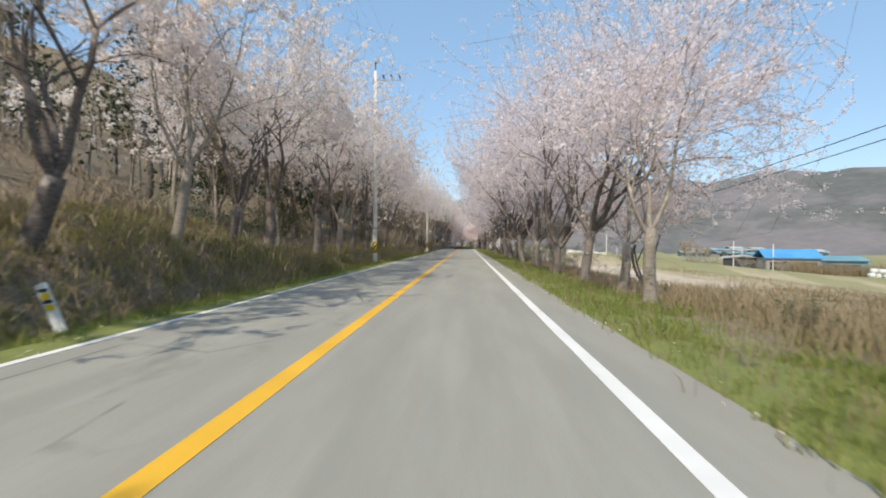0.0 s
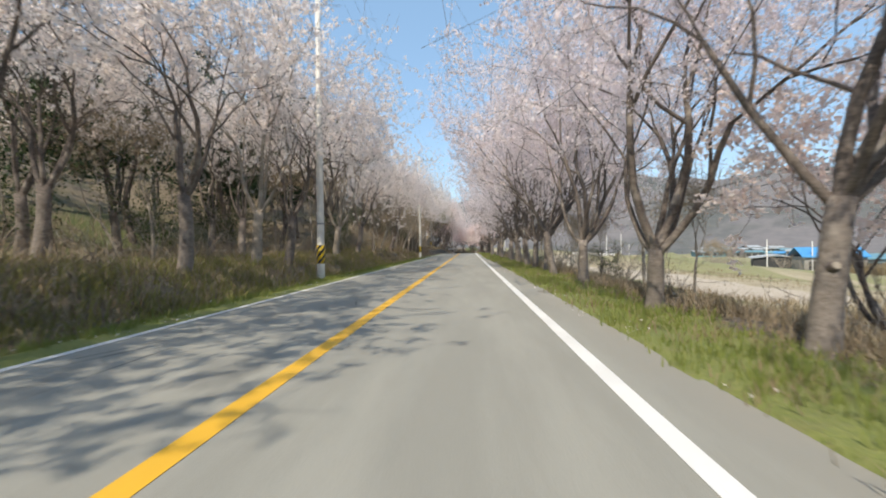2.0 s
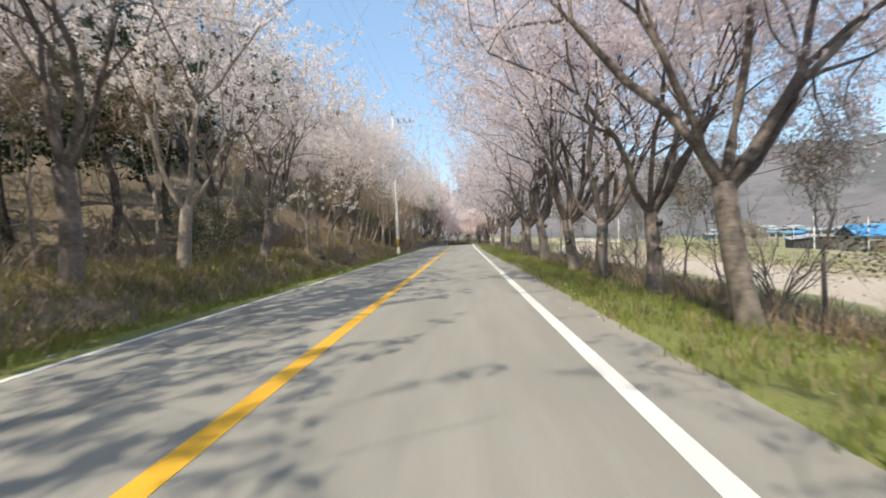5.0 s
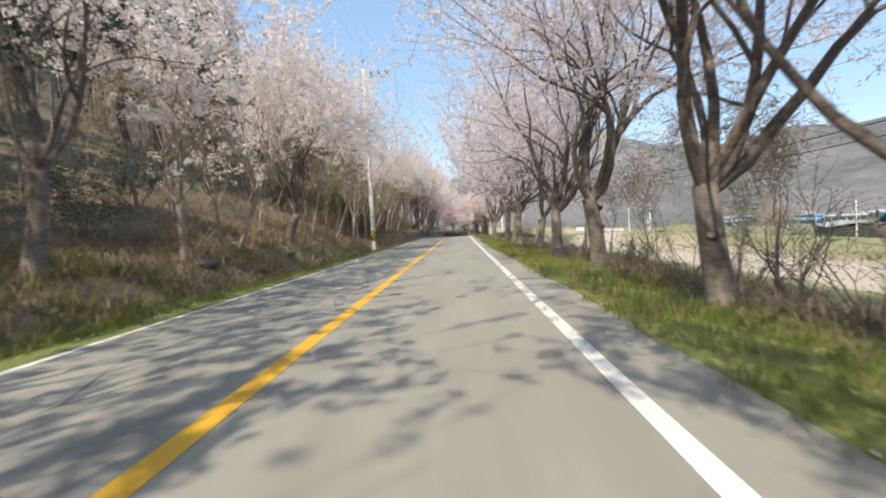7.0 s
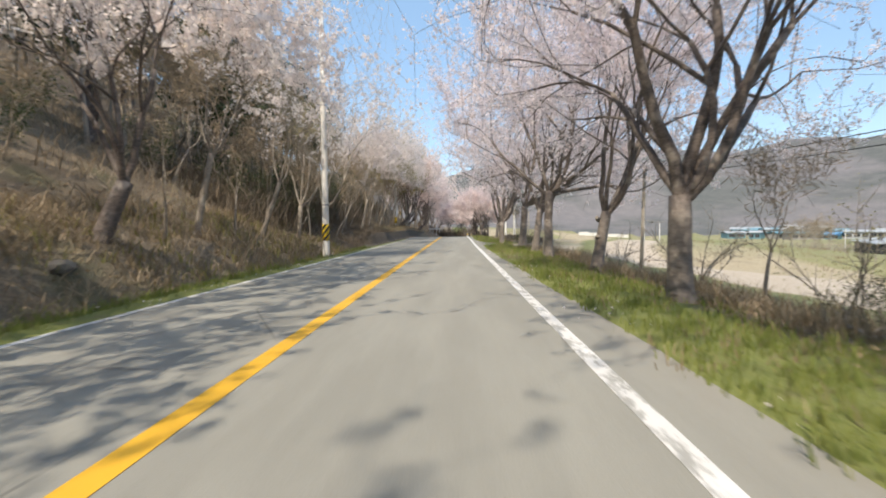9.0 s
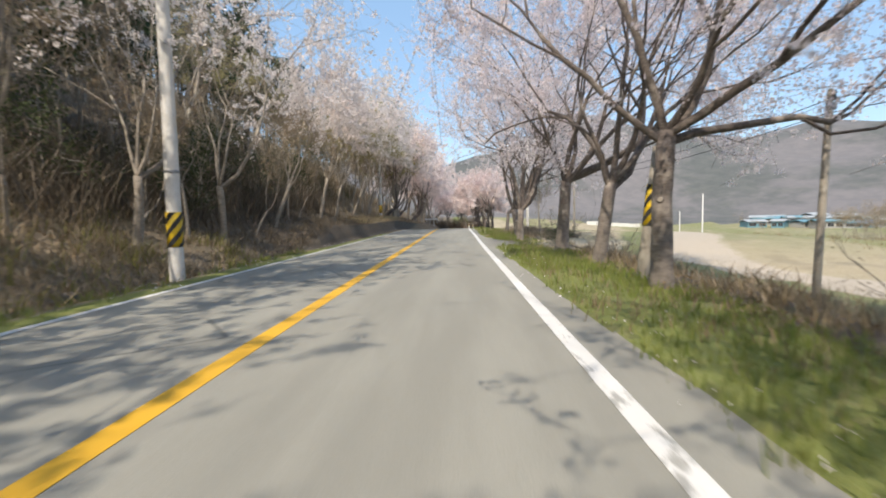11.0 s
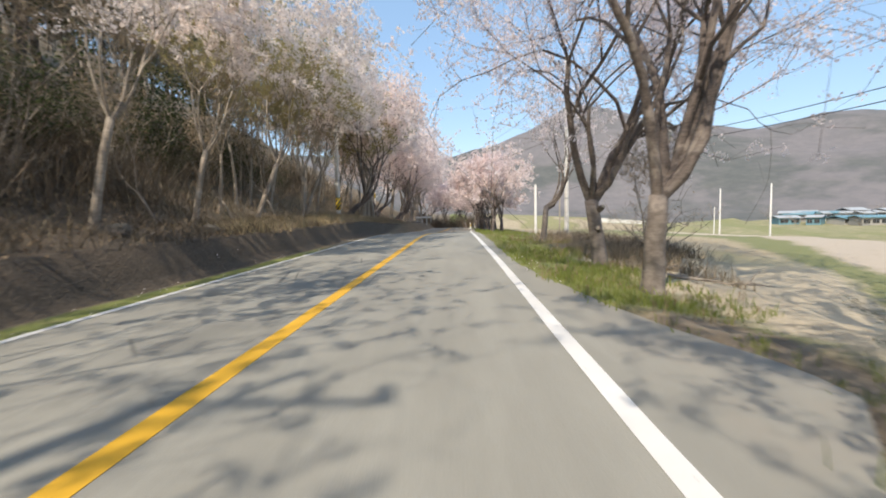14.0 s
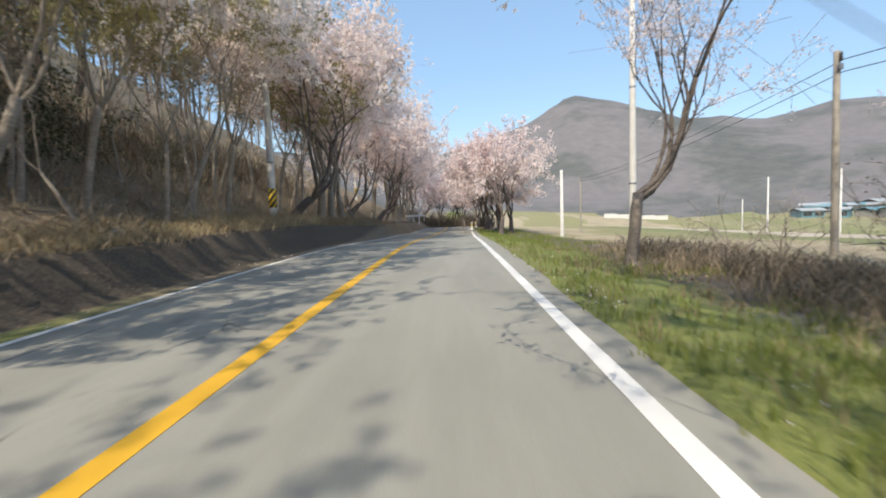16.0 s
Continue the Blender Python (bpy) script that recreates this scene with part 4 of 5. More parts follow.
def patch(n, x0, x1, y0, y1, want=0.0, scale=0.6, follow=True):
    """Random spots, thinned by a soft noise so that they gather in drifts."""
    out = []
    while len(out) < n:
        x, y = rg.uniform(x0, x1), rg.uniform(y0, y1)
        if noise.noise((x * scale, y * scale, 9.0)) + rg.uniform(-0.35, 0.35) > want - 0.25:
            if x0 > 0 and x < road_edge(y) - 0.03:
                continue
            if 0 < x0 < 4 and 83.6 < y < 88.6 and rg.random() < 0.85:  # the lay-by has worn the verge away
                continue
            out.append((x + (road_bend(y) if follow else 0.0), y))
    return out


blades("verge_grass", patch(5200, 3.7, 6.4, -1, 100) + patch(1600, 3.8, 8.5, 100, 150), 7, 0.17, 0.010, 0.09, M_GRASS, "bright green spring grass along the asphalt margin", "grass", 3)
blades("verge_straw", patch(1500, 3.75, 6.6, -1, 110, 0.1, 0.9), 5, 0.2, 0.009, 0.1, M_DRY, "dry straw stems among the verge grass", "grass", 16, 0.5)
blades("bank_grass", patch(2500, -4.7, -3.5, -1, 68) + patch(160, -4.2, -3.5, 68, 82), 6, 0.16, 0.010, 0.08, M_GRASS, "green grass fringe at the foot of the bank", "grass", 4)
blades("meadow_weeds", patch(1500, 6.5, 16, 1, 16), 8, 0.55, 0.012, 0.16, M_DRY, "dry straw-coloured weeds on the meadow", "weeds", 5, 0.4)
blades("meadow_grass", patch(900, 5.5, 14, 0, 16), 7, 0.22, 0.012, 0.12, M_GRASS, "green weeds among the dry stems", "grass", 6)
blades("row_weeds", patch(1380, 6.2, 9.5, 16, 82.5, 0.1) + patch(110, 6.2, 9.5, 94, 100, 0.1), 7, 0.36, 0.011, 0.14, M_DRY, "dry weeds and stems under the cherry trees", "weeds", 7, 0.45)
blades("row_brush", patch(1220, 6.4, 9.0, 16, 82.5, 0.15) + patch(300, 6.4, 9.0, 94, 110, 0.15), 9, 0.45, 0.009, 0.22, M_TWIG, "dead twiggy brush under the cherry trees", "brush", 8, 0.7)
# twiggy brush whose dark colour stands in for the nearby tree's shadow
blades("bramble_brush", patch(620, 7.3, 11.2, 99.5, 111, 0.0, 0.5), 8, 0.5, 0.012, 0.3, M_THICKET_SHADE, "tangled brush at the field edge, coloured dark for a tree's shadow", "brush", 18, 0.8)
blades("bend_thicket", patch(500, -9.0, 10.0, 182, 192, -0.2, 0.4, False), 10, 2.2, 0.03, 0.5, M_THICKET_SHADE, "dark thicket under the pink trees at the bend", "brush", 19, 0.5)
blades("bank_brush", patch(3450, -8.5, -4.7, -2, 80) + patch(1250, -8.5, -4.2, 98, 140), 7, 0.33, 0.011, 0.22, M_TWIG, "tangled dead brush and stems on the bank", "brush", 9, 1.0)
blades("bank_weeds", patch(1500, -8.5, -4.6, -2, 26) + patch(250, -8.5, -4.6, 26, 52) + patch(1200, -8.5, -4.6, 52, 80) + patch(110, -8.5, -4.6, 80, 96) + patch(1200, -6.5, -4.4, 96, 140), 6, 0.3, 0.013, 0.2, M_DRY, "dry straw-coloured weeds on the bank", "weeds", 10, 0.9)
blades("forest_brush", patch(3600, -20, -8, -8, 140), 6, 0.7, 0.017, 0.45, M_TWIG, "dense leafless undergrowth on the wooded hillside", "brush", 11, 0.95)
blades("hill_thicket", patch(1050, -11.5, -7.2, 73, 99, 0.0, 0.5) + patch(350, -12.5, -9.0, 99, 128, 0.0, 0.5), 7, 1.7, 0.015, 0.5, M_THICKET_SHADE, "dark leafless thicket under the hillside trees", "brush", 17, 0.7)
# crest straw, its pale colour standing in for sun on the bank top
blades("bank_straw", patch(520, -5.5, -4.45, 96, 118, 0.05, 0.8), 8, 0.3, 0.011, 0.12, M_SUNLIT_STRAW, "straw tufts along the top of the cut bank, coloured pale as if sunlit", "grass", 20, 0.7)
# same dead brush as on the bank, with shade put into its colour
blades("shady_brush", patch(720, -8.5, -4.2, 80, 98), 7, 0.36, 0.011, 0.22, M_THICKET_SHADE, "dead brush on the bank, coloured darker for the shade there", "brush", 25, 1.0)
blades("bank_greens", patch(1300, -8.0, -4.6, -2, 26, 0.05) + patch(1300, -9, -4.4, 26, 52, 0.0) + patch(300, -8, -4.6, 50, 80, 0.1), 9, 0.34, 0.016, 0.16, M_LEAF, "olive green shoots among the dead stems", "weeds", 13, 0.5)
blades("field_scrub", patch(1500, 13, 42, 8, 44, 0.1, 0.25), 9, 0.5, 0.02, 0.35, M_DRY, "rough dry scrub over the idle field", "weeds", 14, 0.5)
blades("farm_reeds", patch(420, 72, 99, 108, 115.5, -0.2, 0.3), 14, 2.3, 0.035, 0.35, M_DRY, "tall dry brown reeds in front of the farm", "reeds", 15, 0.18)
blades("far_weeds", patch(560, 9, 13.5, 20, 80, 0.1, 0.2) + patch(500, 28, 42, 30, 110, 0.1, 0.2), 8, 0.35, 0.016, 0.25, M_DRY, "straw-coloured weeds at the field edges", "weeds", 12, 0.4)


def litter(name, spots, per, spread, size, material, label, seed):
    """Fallen leaves and scraps lying loose on the ground."""
    rng = np.random.default_rng(seed)
    c = np.repeat(np.array([(x, y, 0.0) for x, y in spots]), per, axis=0)
    c[:, :2] += rng.normal(0, spread, (len(c), 2))
    c[:, 2] = [land(x, y) + 0.02 + abs(rng.normal(0, 0.05)) for x, y in c[:, :2]]
    v, f = scatter_leaves(c, 1, 0.0, size, rng)
    return tagged(new(name, mesh_of(name, v.tolist(), f.tolist(), material)), label, "leaf litter", kind="stuff")


M_LITTER = leafy("fallen_leaves", (0.15, 0.105, 0.07), (0.40, 0.30, 0.19), 0.1)
litter("bank_litter", patch(2600, -9.5, -4.4, -2, 110, 0.0, 0.9), 7, 0.25, 0.04, M_LITTER, "brown fallen leaves strewn over the bank", 21)
litter("row_litter", patch(1300, 6.0, 9.5, 15, 82, 0.1, 0.8) + patch(90, 6.0, 7.2, 92, 108, 0.1, 0.8), 6, 0.25, 0.034, M_LITTER, "brown fallen leaves under the cherry trees", 22)
litter("fallen_petals", patch(110, 3.5, 4.2, 0, 110, 0.0, 0.7) + patch(160, -3.9, -3.2, 0, 110, 0.0, 0.7), 4, 0.2, 0.018, M_BLOSSOM, "pale petals drifted along the road margin", 23)


# ---- poles, wires and roadside posts ----
def lathe(profile, sides=14, at=(0, 0)):
    bm = bmesh.new()
    rings = []
    for r, z in profile:
        rings.append([bm.verts.new((at[0] + r * math.cos(2 * math.pi * k / sides), at[1] + r * math.sin(2 * math.pi * k / sides), z)) for k in range(sides)])
    for a, b in zip(rings, rings[1:]):
        for k in range(sides):
            f = bm.faces.new((a[k], a[(k + 1) % sides], b[(k + 1) % sides], b[k]))
            f.smooth = True
    bm.faces.new(rings[-1])
    return bm


def hazard_band(parent, z0, z1, r, stripes=4):
    """A wrapped warning sheet: yellow sleeve with slanting black bars a little proud of it."""
    band = part("warning_sleeve", lathe([(r, z0), (r + 0.006, z0 + 0.002), (r + 0.006, z1 - 0.002), (r, z1)], 20), M_HAZ_Y, parent, "yellow warning sleeve with slanting black bars")
    gap = 0.32
    for i in range(-5, stripes):
        bm = bmesh.new()
        rows = []
        for k in range(25):
            w = 2 * math.pi * k / 24
            zl = z0 + gap * i + 4 * gap * k / 24
            lo, hi = min(max(zl, z0 + 0.003), z1 - 0.004), max(min(zl + gap * 0.5, z1 - 0.003), z0 + 0.004)
            rr = r + 0.0085
            rows.append((bm.verts.new((rr * math.cos(w), rr * math.sin(w), lo)), bm.verts.new((rr * math.cos(w), rr * math.sin(w), max(hi, lo)))))
        for a, b in zip(rows, rows[1:]):
            if a[1].co.z - a[0].co.z > 0.003 or b[1].co.z - b[0].co.z > 0.003:
                bm.faces.new((a[0], b[0], b[1], a[1]))
        bmesh.ops.delete(bm, geom=[v for v in bm.verts if not v.link_faces], context='VERTS')
        if bm.faces:
            part("bar", bm, M_HAZ_K, band)
        else:
            bm.free()
    return band


def utility_pole(x, y, h, label, arm=1.0, lean=0.0, sleeve=(0.93, 1.71), r=0.165):
    z = land(x, y) - 0.1
    top = thing("utility_pole", pose(x, y, z, 0, lean, 0), label, "utility pole", "utility poles")
    part("pole", lathe([(r, -0.4), (r, 0.0), (r * 0.82, h * 0.5), (r * 0.62, h)], 16), M_CONCRETE, top)
    if sleeve:
        hazard_band(top, sleeve[0], sleeve[1], r * (1 - 0.36 * sleeve[0] / h) + 0.004)
    if arm:
        bm = bmesh.new()
        box(bm, (2.0 * arm, 0.075, 0.075), (0.8 * arm, 0.12, h - 0.6), bevel=0.006)
        beam = part("crossarm", bm, M_STEEL, top)
        bm = bmesh.new()
        box(bm, (0.05, 0.03, 0.9), (0.35, 0.12, h - 0.95), Matrix.Rotation(radians(42), 4, 'Y'))
        part("brace", bm, M_STEEL, top)
        for u in (0.6, 1.15, 1.7):
            bm = lathe([(0.02, 0.0), (0.02, 0.08), (0.07, 0.09), (0.045, 0.16), (0.075, 0.19), (0.045, 0.27), (0.07, 0.3), (0.03, 0.4)], 10)
            bmesh.ops.transform(bm, matrix=Matrix.Translation((u * arm, 0.12, h - 0.57)) @ Matrix.Rotation(radians(-20), 4, 'Y'), verts=bm.verts)
            part("insulator", bm, M_CERAMIC, beam, "dark ceramic insulator")
        bm = lathe([(0.035, h - 0.1), (0.03, h + 0.45), (0.07, h + 0.5), (0.03, h + 0.62)], 8)
        part("top_insulator", bm, M_CERAMIC, top)
        for z0 in (2.6, h * 0.55, h - 2.4):
            part("strap", lathe([(r * (1 - 0.38 * z0 / h) + 0.002, z0), (r * (1 - 0.38 * z0 / h) + 0.008, z0 + 0.01), (r * (1 - 0.38 * z0 / h) + 0.008, z0 + 0.06), (r * (1 - 0.38 * z0 / h) + 0.002, z0 + 0.07)], 16), M_STEEL, top, "thin steel strap")
    return top


POLES = [(-4.5, -7.0, 13.3), (-4.5, 34.1, 13.3), (-4.4, 75.0, 13.3), (-6.2, 115.8, 12.6), (-10.5, 157.0, 12.6)]
for i, (x, y, h) in enumerate(POLES):
    utility_pole(x, y, h, "tall pale concrete utility pole with crossarm and yellow-black sleeve", sleeve=(0.58, 1.46) if i == 3 else (0.93, 1.72))
utility_pole(9.3, 113.4, 11.6, "plain pale concrete utility pole on the field side", arm=-0.55, sleeve=None, r=0.15)


def wire(points, sag, label, radius=0.011):
    """A hanging cable from point to point."""
    verts, faces = [], []
    for a, b in zip(points, points[1:]):
        a, b = Vector(a), Vector(b)
        pts = [a.lerp(b, i / 16) - Vector((0, 0, sag * 4 * (i / 16) * (1 - i / 16))) for i in range(17)]
        tube(pts, [radius] * 17, 4, verts, faces)
    return tagged(new("overhead_cable", mesh_of("overhead_cable", verts, faces, M_WIRE)), label, "cable")


for u in (0.6, 1.15, 1.7):
    wire([(x + u, y + 0.12, land(x, y) + h - 0.17) for x, y, h in POLES], 0.55, "thin power line strung between the concrete poles", 0.0035)
wire([(x + 0.12, y, land(x, y) + 8.2) for x, y, h in POLES], 0.7, "telephone cable strung between the concrete poles", 0.004)

SIDE = [(11.8, 2.0, 6.0), (11.2, 40.0, 5.0), (11.3, 76.8, 5.6), (12.6, 107.4, 5.6), (16.0, 146.0, 6.0)]


def timber_pole(x, y, h, tilt, label):
    top = thing("timber_pole", pose(x, y, land(x, y), tilt, tilt * 0.6, 0), label, "utility pole", "timber poles in the field")
    part("pole", lathe([(0.105, -0.4), (0.1, 0.1), (0.09, h * 0.5), (0.08, h - 0.03), (0.06, h)], 10), M_WOODPOLE, top)
    bm = bmesh.new()
    box(bm, (0.12, 0.09, 0.16), (0.0, -0.12, h - 0.45), bevel=0.01)
    part("bracket", bm, M_STEEL, top)
    bm = lathe([(0.02, h - 0.3), (0.05, h - 0.26), (0.03, h - 0.16), (0.05, h - 0.12), (0.02, h - 0.06)], 8, (0.0, -0.14))
    part("insulator", bm, M_CERAMIC, top)


for i, (x, y, h) in enumerate(SIDE):
    timber_pole(x, y, h, (0.8, -1.2, 1.5, -0.7, 0.5)[i], "weathered timber pole carrying a cable over the field")
for dz in (0.0, 0.32):
    wire([(x, y - 0.14, land(x, y) + h - 0.28 - dz) for x, y, h in SIDE], 0.5, "black cable slung between timber poles", 0.014)


def leaning_stub():
    """A leaning post with a warning sleeve beside a cherry trunk."""
    x, y = 5.98, 74.5
    top = thing("leaning_post", pose(x, y, land(x, y), 3, 5, 0), "leaning grey timber post with a yellow-black sleeve", "post")
    part("post", lathe([(0.14, -0.4), (0.13, 0.2), (0.12, 1.6), (0.11, 2.75), (0.08, 2.8)], 12), M_WOODPOLE, top)
    hazard_band(top, 1.15, 2.0, 0.13)


leaning_stub()


def delineator(x, y, lean, turn):
    """A flat roadside marker post with reflective bands."""
    top = thing("marker_post", pose(x, y, land(x, y) - 0.02, 0, lean, turn), "white roadside marker post with yellow and black bands" if abs(lean) < 10 else "leaning white roadside marker post with yellow and black bands", "marker post")
    bm = bmesh.new()
    box(bm, (0.17, 0.05, 0.82), (0, 0, 0.5), bevel=0.015)
    part("post", bm, M_WHITEPLASTIC, top)
    for z0, hgt, m, nm in ((0.80, 0.055, M_HAZ_K, "black_band"), (0.705, 0.10, M_HAZ_Y, "reflector"), (0.62, 0.055, M_HAZ_K, "black_band"), (0.53, 0.09, M_HAZ_Y, "reflector")):
        bm = bmesh.new()
        box(bm, (0.135, 0.008, hgt), (0.012, -0.028, z0), Matrix.Rotation(radians(12), 4, 'Y'), bevel=0.003)
        part(nm, bm, m, top)
    bm = bmesh.new()
    box(bm, (0.22, 0.12, 0.14), (0, 0, 0.06), bevel=0.02)
    part("foot", bm, M_DARK, top, "dark rubber foot")


delineator(-4.2, 8.75, -22, 8)
delineator(3.95, 141.0, 2, -5)
delineator(5.0, 153.0, -3, 5)


def guard_rail(x, y, turn, length):
    """A short white roadside barrier with a folded beam on posts."""
    top = thing("guard_rail", pose(x, y, land(x, y), 0, 0, turn), "short white steel guard rail at the bend", "guard rail")
    bm = bmesh.new()
    prof = [(0.0, 0.50), (0.05, 0.56), (0.0, 0.64), (0.05, 0.72), (0.0, 0.80)]
    a = [bm.verts.new((0.0, p, q)) for p, q in prof] + [bm.verts.new((0.0, p - 0.02, q)) for p, q in prof[::-1]]
    b = [bm.verts.new((length, v.co.y, v.co.z)) for v in a]
    for k in range(len(a)):
        bm.faces.new((a[k], a[(k + 1) % len(a)], b[(k + 1) % len(a)], b[k]))
    bm.faces.new(a[::-1])
    bm.faces.new(b)
    part("beam", bm, M_WHITEPLASTIC, top)
    for k in range(4):
        u = length * (0.08 + 0.28 * k)
        part("post", lathe([(0.06, -0.3), (0.06, 0.82), (0.02, 0.85)], 8, (u, -0.09)), M_WHITEPLASTIC, top)


guard_rail(-4.6, 163.0, 70, 7.0)
bm = lathe([(0.09, -0.4), (0.09, 2.3), (0.03, 2.36)], 10)
sign = thing("roadside_post", pose(-2.9, 166.0, land(-2.9, 166.0)), "tall plain white post beside the bend", "post")
part("post", bm, M_WHITEPLASTIC, sign)


# ---- the farm and the far village ----
def shed(x, y, w, d, h, rise, turn, roof, label, bays=5, wall=None):
    """A long farm building: walls, gabled roof with eaves, a row of dark openings."""
    z = land(x, y)
    top = thing("farm_building", pose(x, y, z, 0, 0, turn), label, "building", "farm buildings")
    bm = bmesh.new()
    box(bm, (w, d, h + 0.6), (0, 0, h / 2 - 0.3))
    part("wall", bm, wall or M_WALL, top)
    bm = bmesh.new()
    e = 0.5
    prof = [(-d / 2 - e, h - 0.1), (0, h + rise), (d / 2 + e, h - 0.1), (d / 2 + e, h + 0.08), (0, h + rise + 0.18), (-d / 2 - e, h + 0.08)]
    a = [bm.verts.new((-w / 2 - e, p, q)) for p, q in prof]
    b = [bm.verts.new((w / 2 + e, p, q)) for p, q in prof]
    bm.faces.new(a[::-1])
    bm.faces.new(b)
    for k in range(6):
        bm.faces.new((a[k], a[(k + 1) % 6], b[(k + 1) % 6], b[k]))
    part("roof", bm, roof, top)
    for s in range(bays):
        bx = -w / 2 + w * (s + 0.5) / bays
        bm = bmesh.new()
        box(bm, (w / bays * 0.72, 0.12, h * 0.5), (bx, -d / 2 - 0.02, h * 0.5))
        win = part("window", bm, M_DARK, top)
        bm = bmesh.new()
        box(bm, (0.1, 0.16, h * 0.5), (bx, -d / 2 - 0.03, h * 0.5))
        part("mullion", bm, M_STEEL, win)
    return top


shed(75.5, 133, 15, 9, 3.2, 0.6, 62, M_WHITEROOF, "long low open-sided farm shed with a pale roof", 3, M_DARK)
shed(79, 121, 11, 8, 3.6, 1.9, -14, M_BLUE, "farm shed under a bright blue tarpaulin roof", 2, M_WALL)
shed(91, 123, 11, 8, 3.6, 0.9, -10, M_TEAL, "farm shed with teal sheeting over roof and walls", 1, M_TEAL)
for x, y, z in [(87.0, 106.5, 0.5), (88.5, 106.9, 0.5), (89.9, 106.4, 0.5), (87.7, 106.8, 1.45), (89.2, 106.6, 1.45)]:
    bm = bmesh.new()
    bmesh.ops.create_icosphere(bm, subdivisions=2, radius=0.78)
    for v in bm.verts:
        v.co = Vector((v.co.x, v.co.y, max(-0.5, min(0.5, v.co.z)))) * (1 + 0.06 * noise.noise(v.co * 3 + Vector((x, y, z))))
    me = bpy.data.meshes.new("wrapped_bale")
    bm.to_mesh(me)
    bm.free()
    me.materials.append(M_WHITEPLASTIC)
    ob = new("wrapped_bale", me)
    ob.matrix_world = pose(x, y, land(x, y) + z)
    tagged(ob, "fodder bale wrapped in white plastic by the farm", "bale", "stacked bales")
rv = random.Random(41)
for i in range(26):
    a, r = radians(34.8 + 0.62 * i + rv.uniform(-0.2, 0.2)), rv.uniform(180, 206)
    roof = rv.choice([M_WHITEROOF, M_WHITEROOF, M_WHITEROOF, M_TEAL, M_BLUE])
    side = rv.choice([M_WALL, M_WHITEROOF, M_WALL, M_TEAL])
    shed(2 + r * math.sin(a), 85 + r * math.cos(a), rv.uniform(3.5, 8.5), rv.uniform(4.0, 6.0), rv.uniform(1.5, 2.5), rv.uniform(0.4, 0.9), rv.uniform(-55, 15), roof, "far village house with a %s roof" % {M_BLUE: "blue", M_TEAL: "teal"}.get(roof, "pale"), rv.choice([2, 3]), side)
# the pale wall of a road on the far side of the valley
bm = bmesh.new()
for k in range(5):
    a = radians(15.4 + 1.1 * k)
    x, y = 2 + 206 * math.sin(a), 60 + 206 * math.cos(a)
    box(bm, (4.2, 0.4, 1.9), (x, y, land(x, y) + 0.5), Matrix.Rotation(-a, 4, 'Z'), 0.03)
me = bpy.data.meshes.new("retaining_wall")
bm.to_mesh(me)
bm.free()
me.materials.append(M_CONCRETE)
tagged(new("retaining_wall", me), "low pale concrete wall along a far farm road", "wall", kind="structure")
for x, y, h in [(43, 145, 7), (42, 155, 7), (9.6, 127, 4.6), (66, 120, 6.5), (74, 118, 6.5), (96, 170, 7), (60, 190, 7)]:
    z = land(x, y)
    top = thing("field_pole", pose(x, y, z), "slim pale concrete pole out in the fields", "utility pole", "poles in the fields")
    part("pole", lathe([(0.14, -0.4), (0.13, 0), (0.09, h)], 10), M_CONCRETE, top)
    bm = bmesh.new()
    box(bm, (0.9, 0.06, 0.06), (0, 0, h - 0.5), bevel=0.005)
    part("crossarm", bm, M_STEEL, top)


# ---- shrubs and small finds beside the road ----
def shrub_kind(name, seed, label, h, spread, leaves, material, leaf, stems=7):
    rng = np.random.default_rng(seed)
    verts, faces, tips = [], [], []
    for i in range(stems):
        a = rng.uniform(0, 2 * math.pi)
        d = Vector((math.cos(a) * spread, math.sin(a) * spread, 1.0)).normalized()
        p, pts = Vector((0, 0, -0.1)), []
        for k in range(5):
            pts.append(p.copy())
            d = (d + Vector(rng.normal(0, 0.22, 3))).normalized()
            p = p + d * h / 4.2 * rng.uniform(0.7, 1.2)
            if k:
                tips.append(tuple(p))
                for q in range(2):
                    e = (d + Vector(rng.normal(0, 0.7, 3))).normalized()
                    tube([p, p + e * h * 0.16, p + e * h * 0.27 + Vector((0, 0, 0.03))], [0.008, 0.006, 0.003], 3, verts, faces)
                    tips += [tuple(p + e * h * 0.17), tuple(p + e * h * 0.27)]
        pts.append(p.copy())
        tube(pts, [0.022 * (1 - 0.15 * k) for k in range(len(pts))], 4, verts, faces)
    top = thing(name, Matrix(), label, "shrub")
    part_mesh("stem", mesh_of("stem", verts, faces, M_PALEBARK), top)
    if leaves:
        v, f = scatter_leaves(np.array(tips), leaves, 0.055 * h, leaf, rng)
        part_mesh("foliage", mesh_of("foliage", v.tolist(), f.tolist(), material), top)
    return top


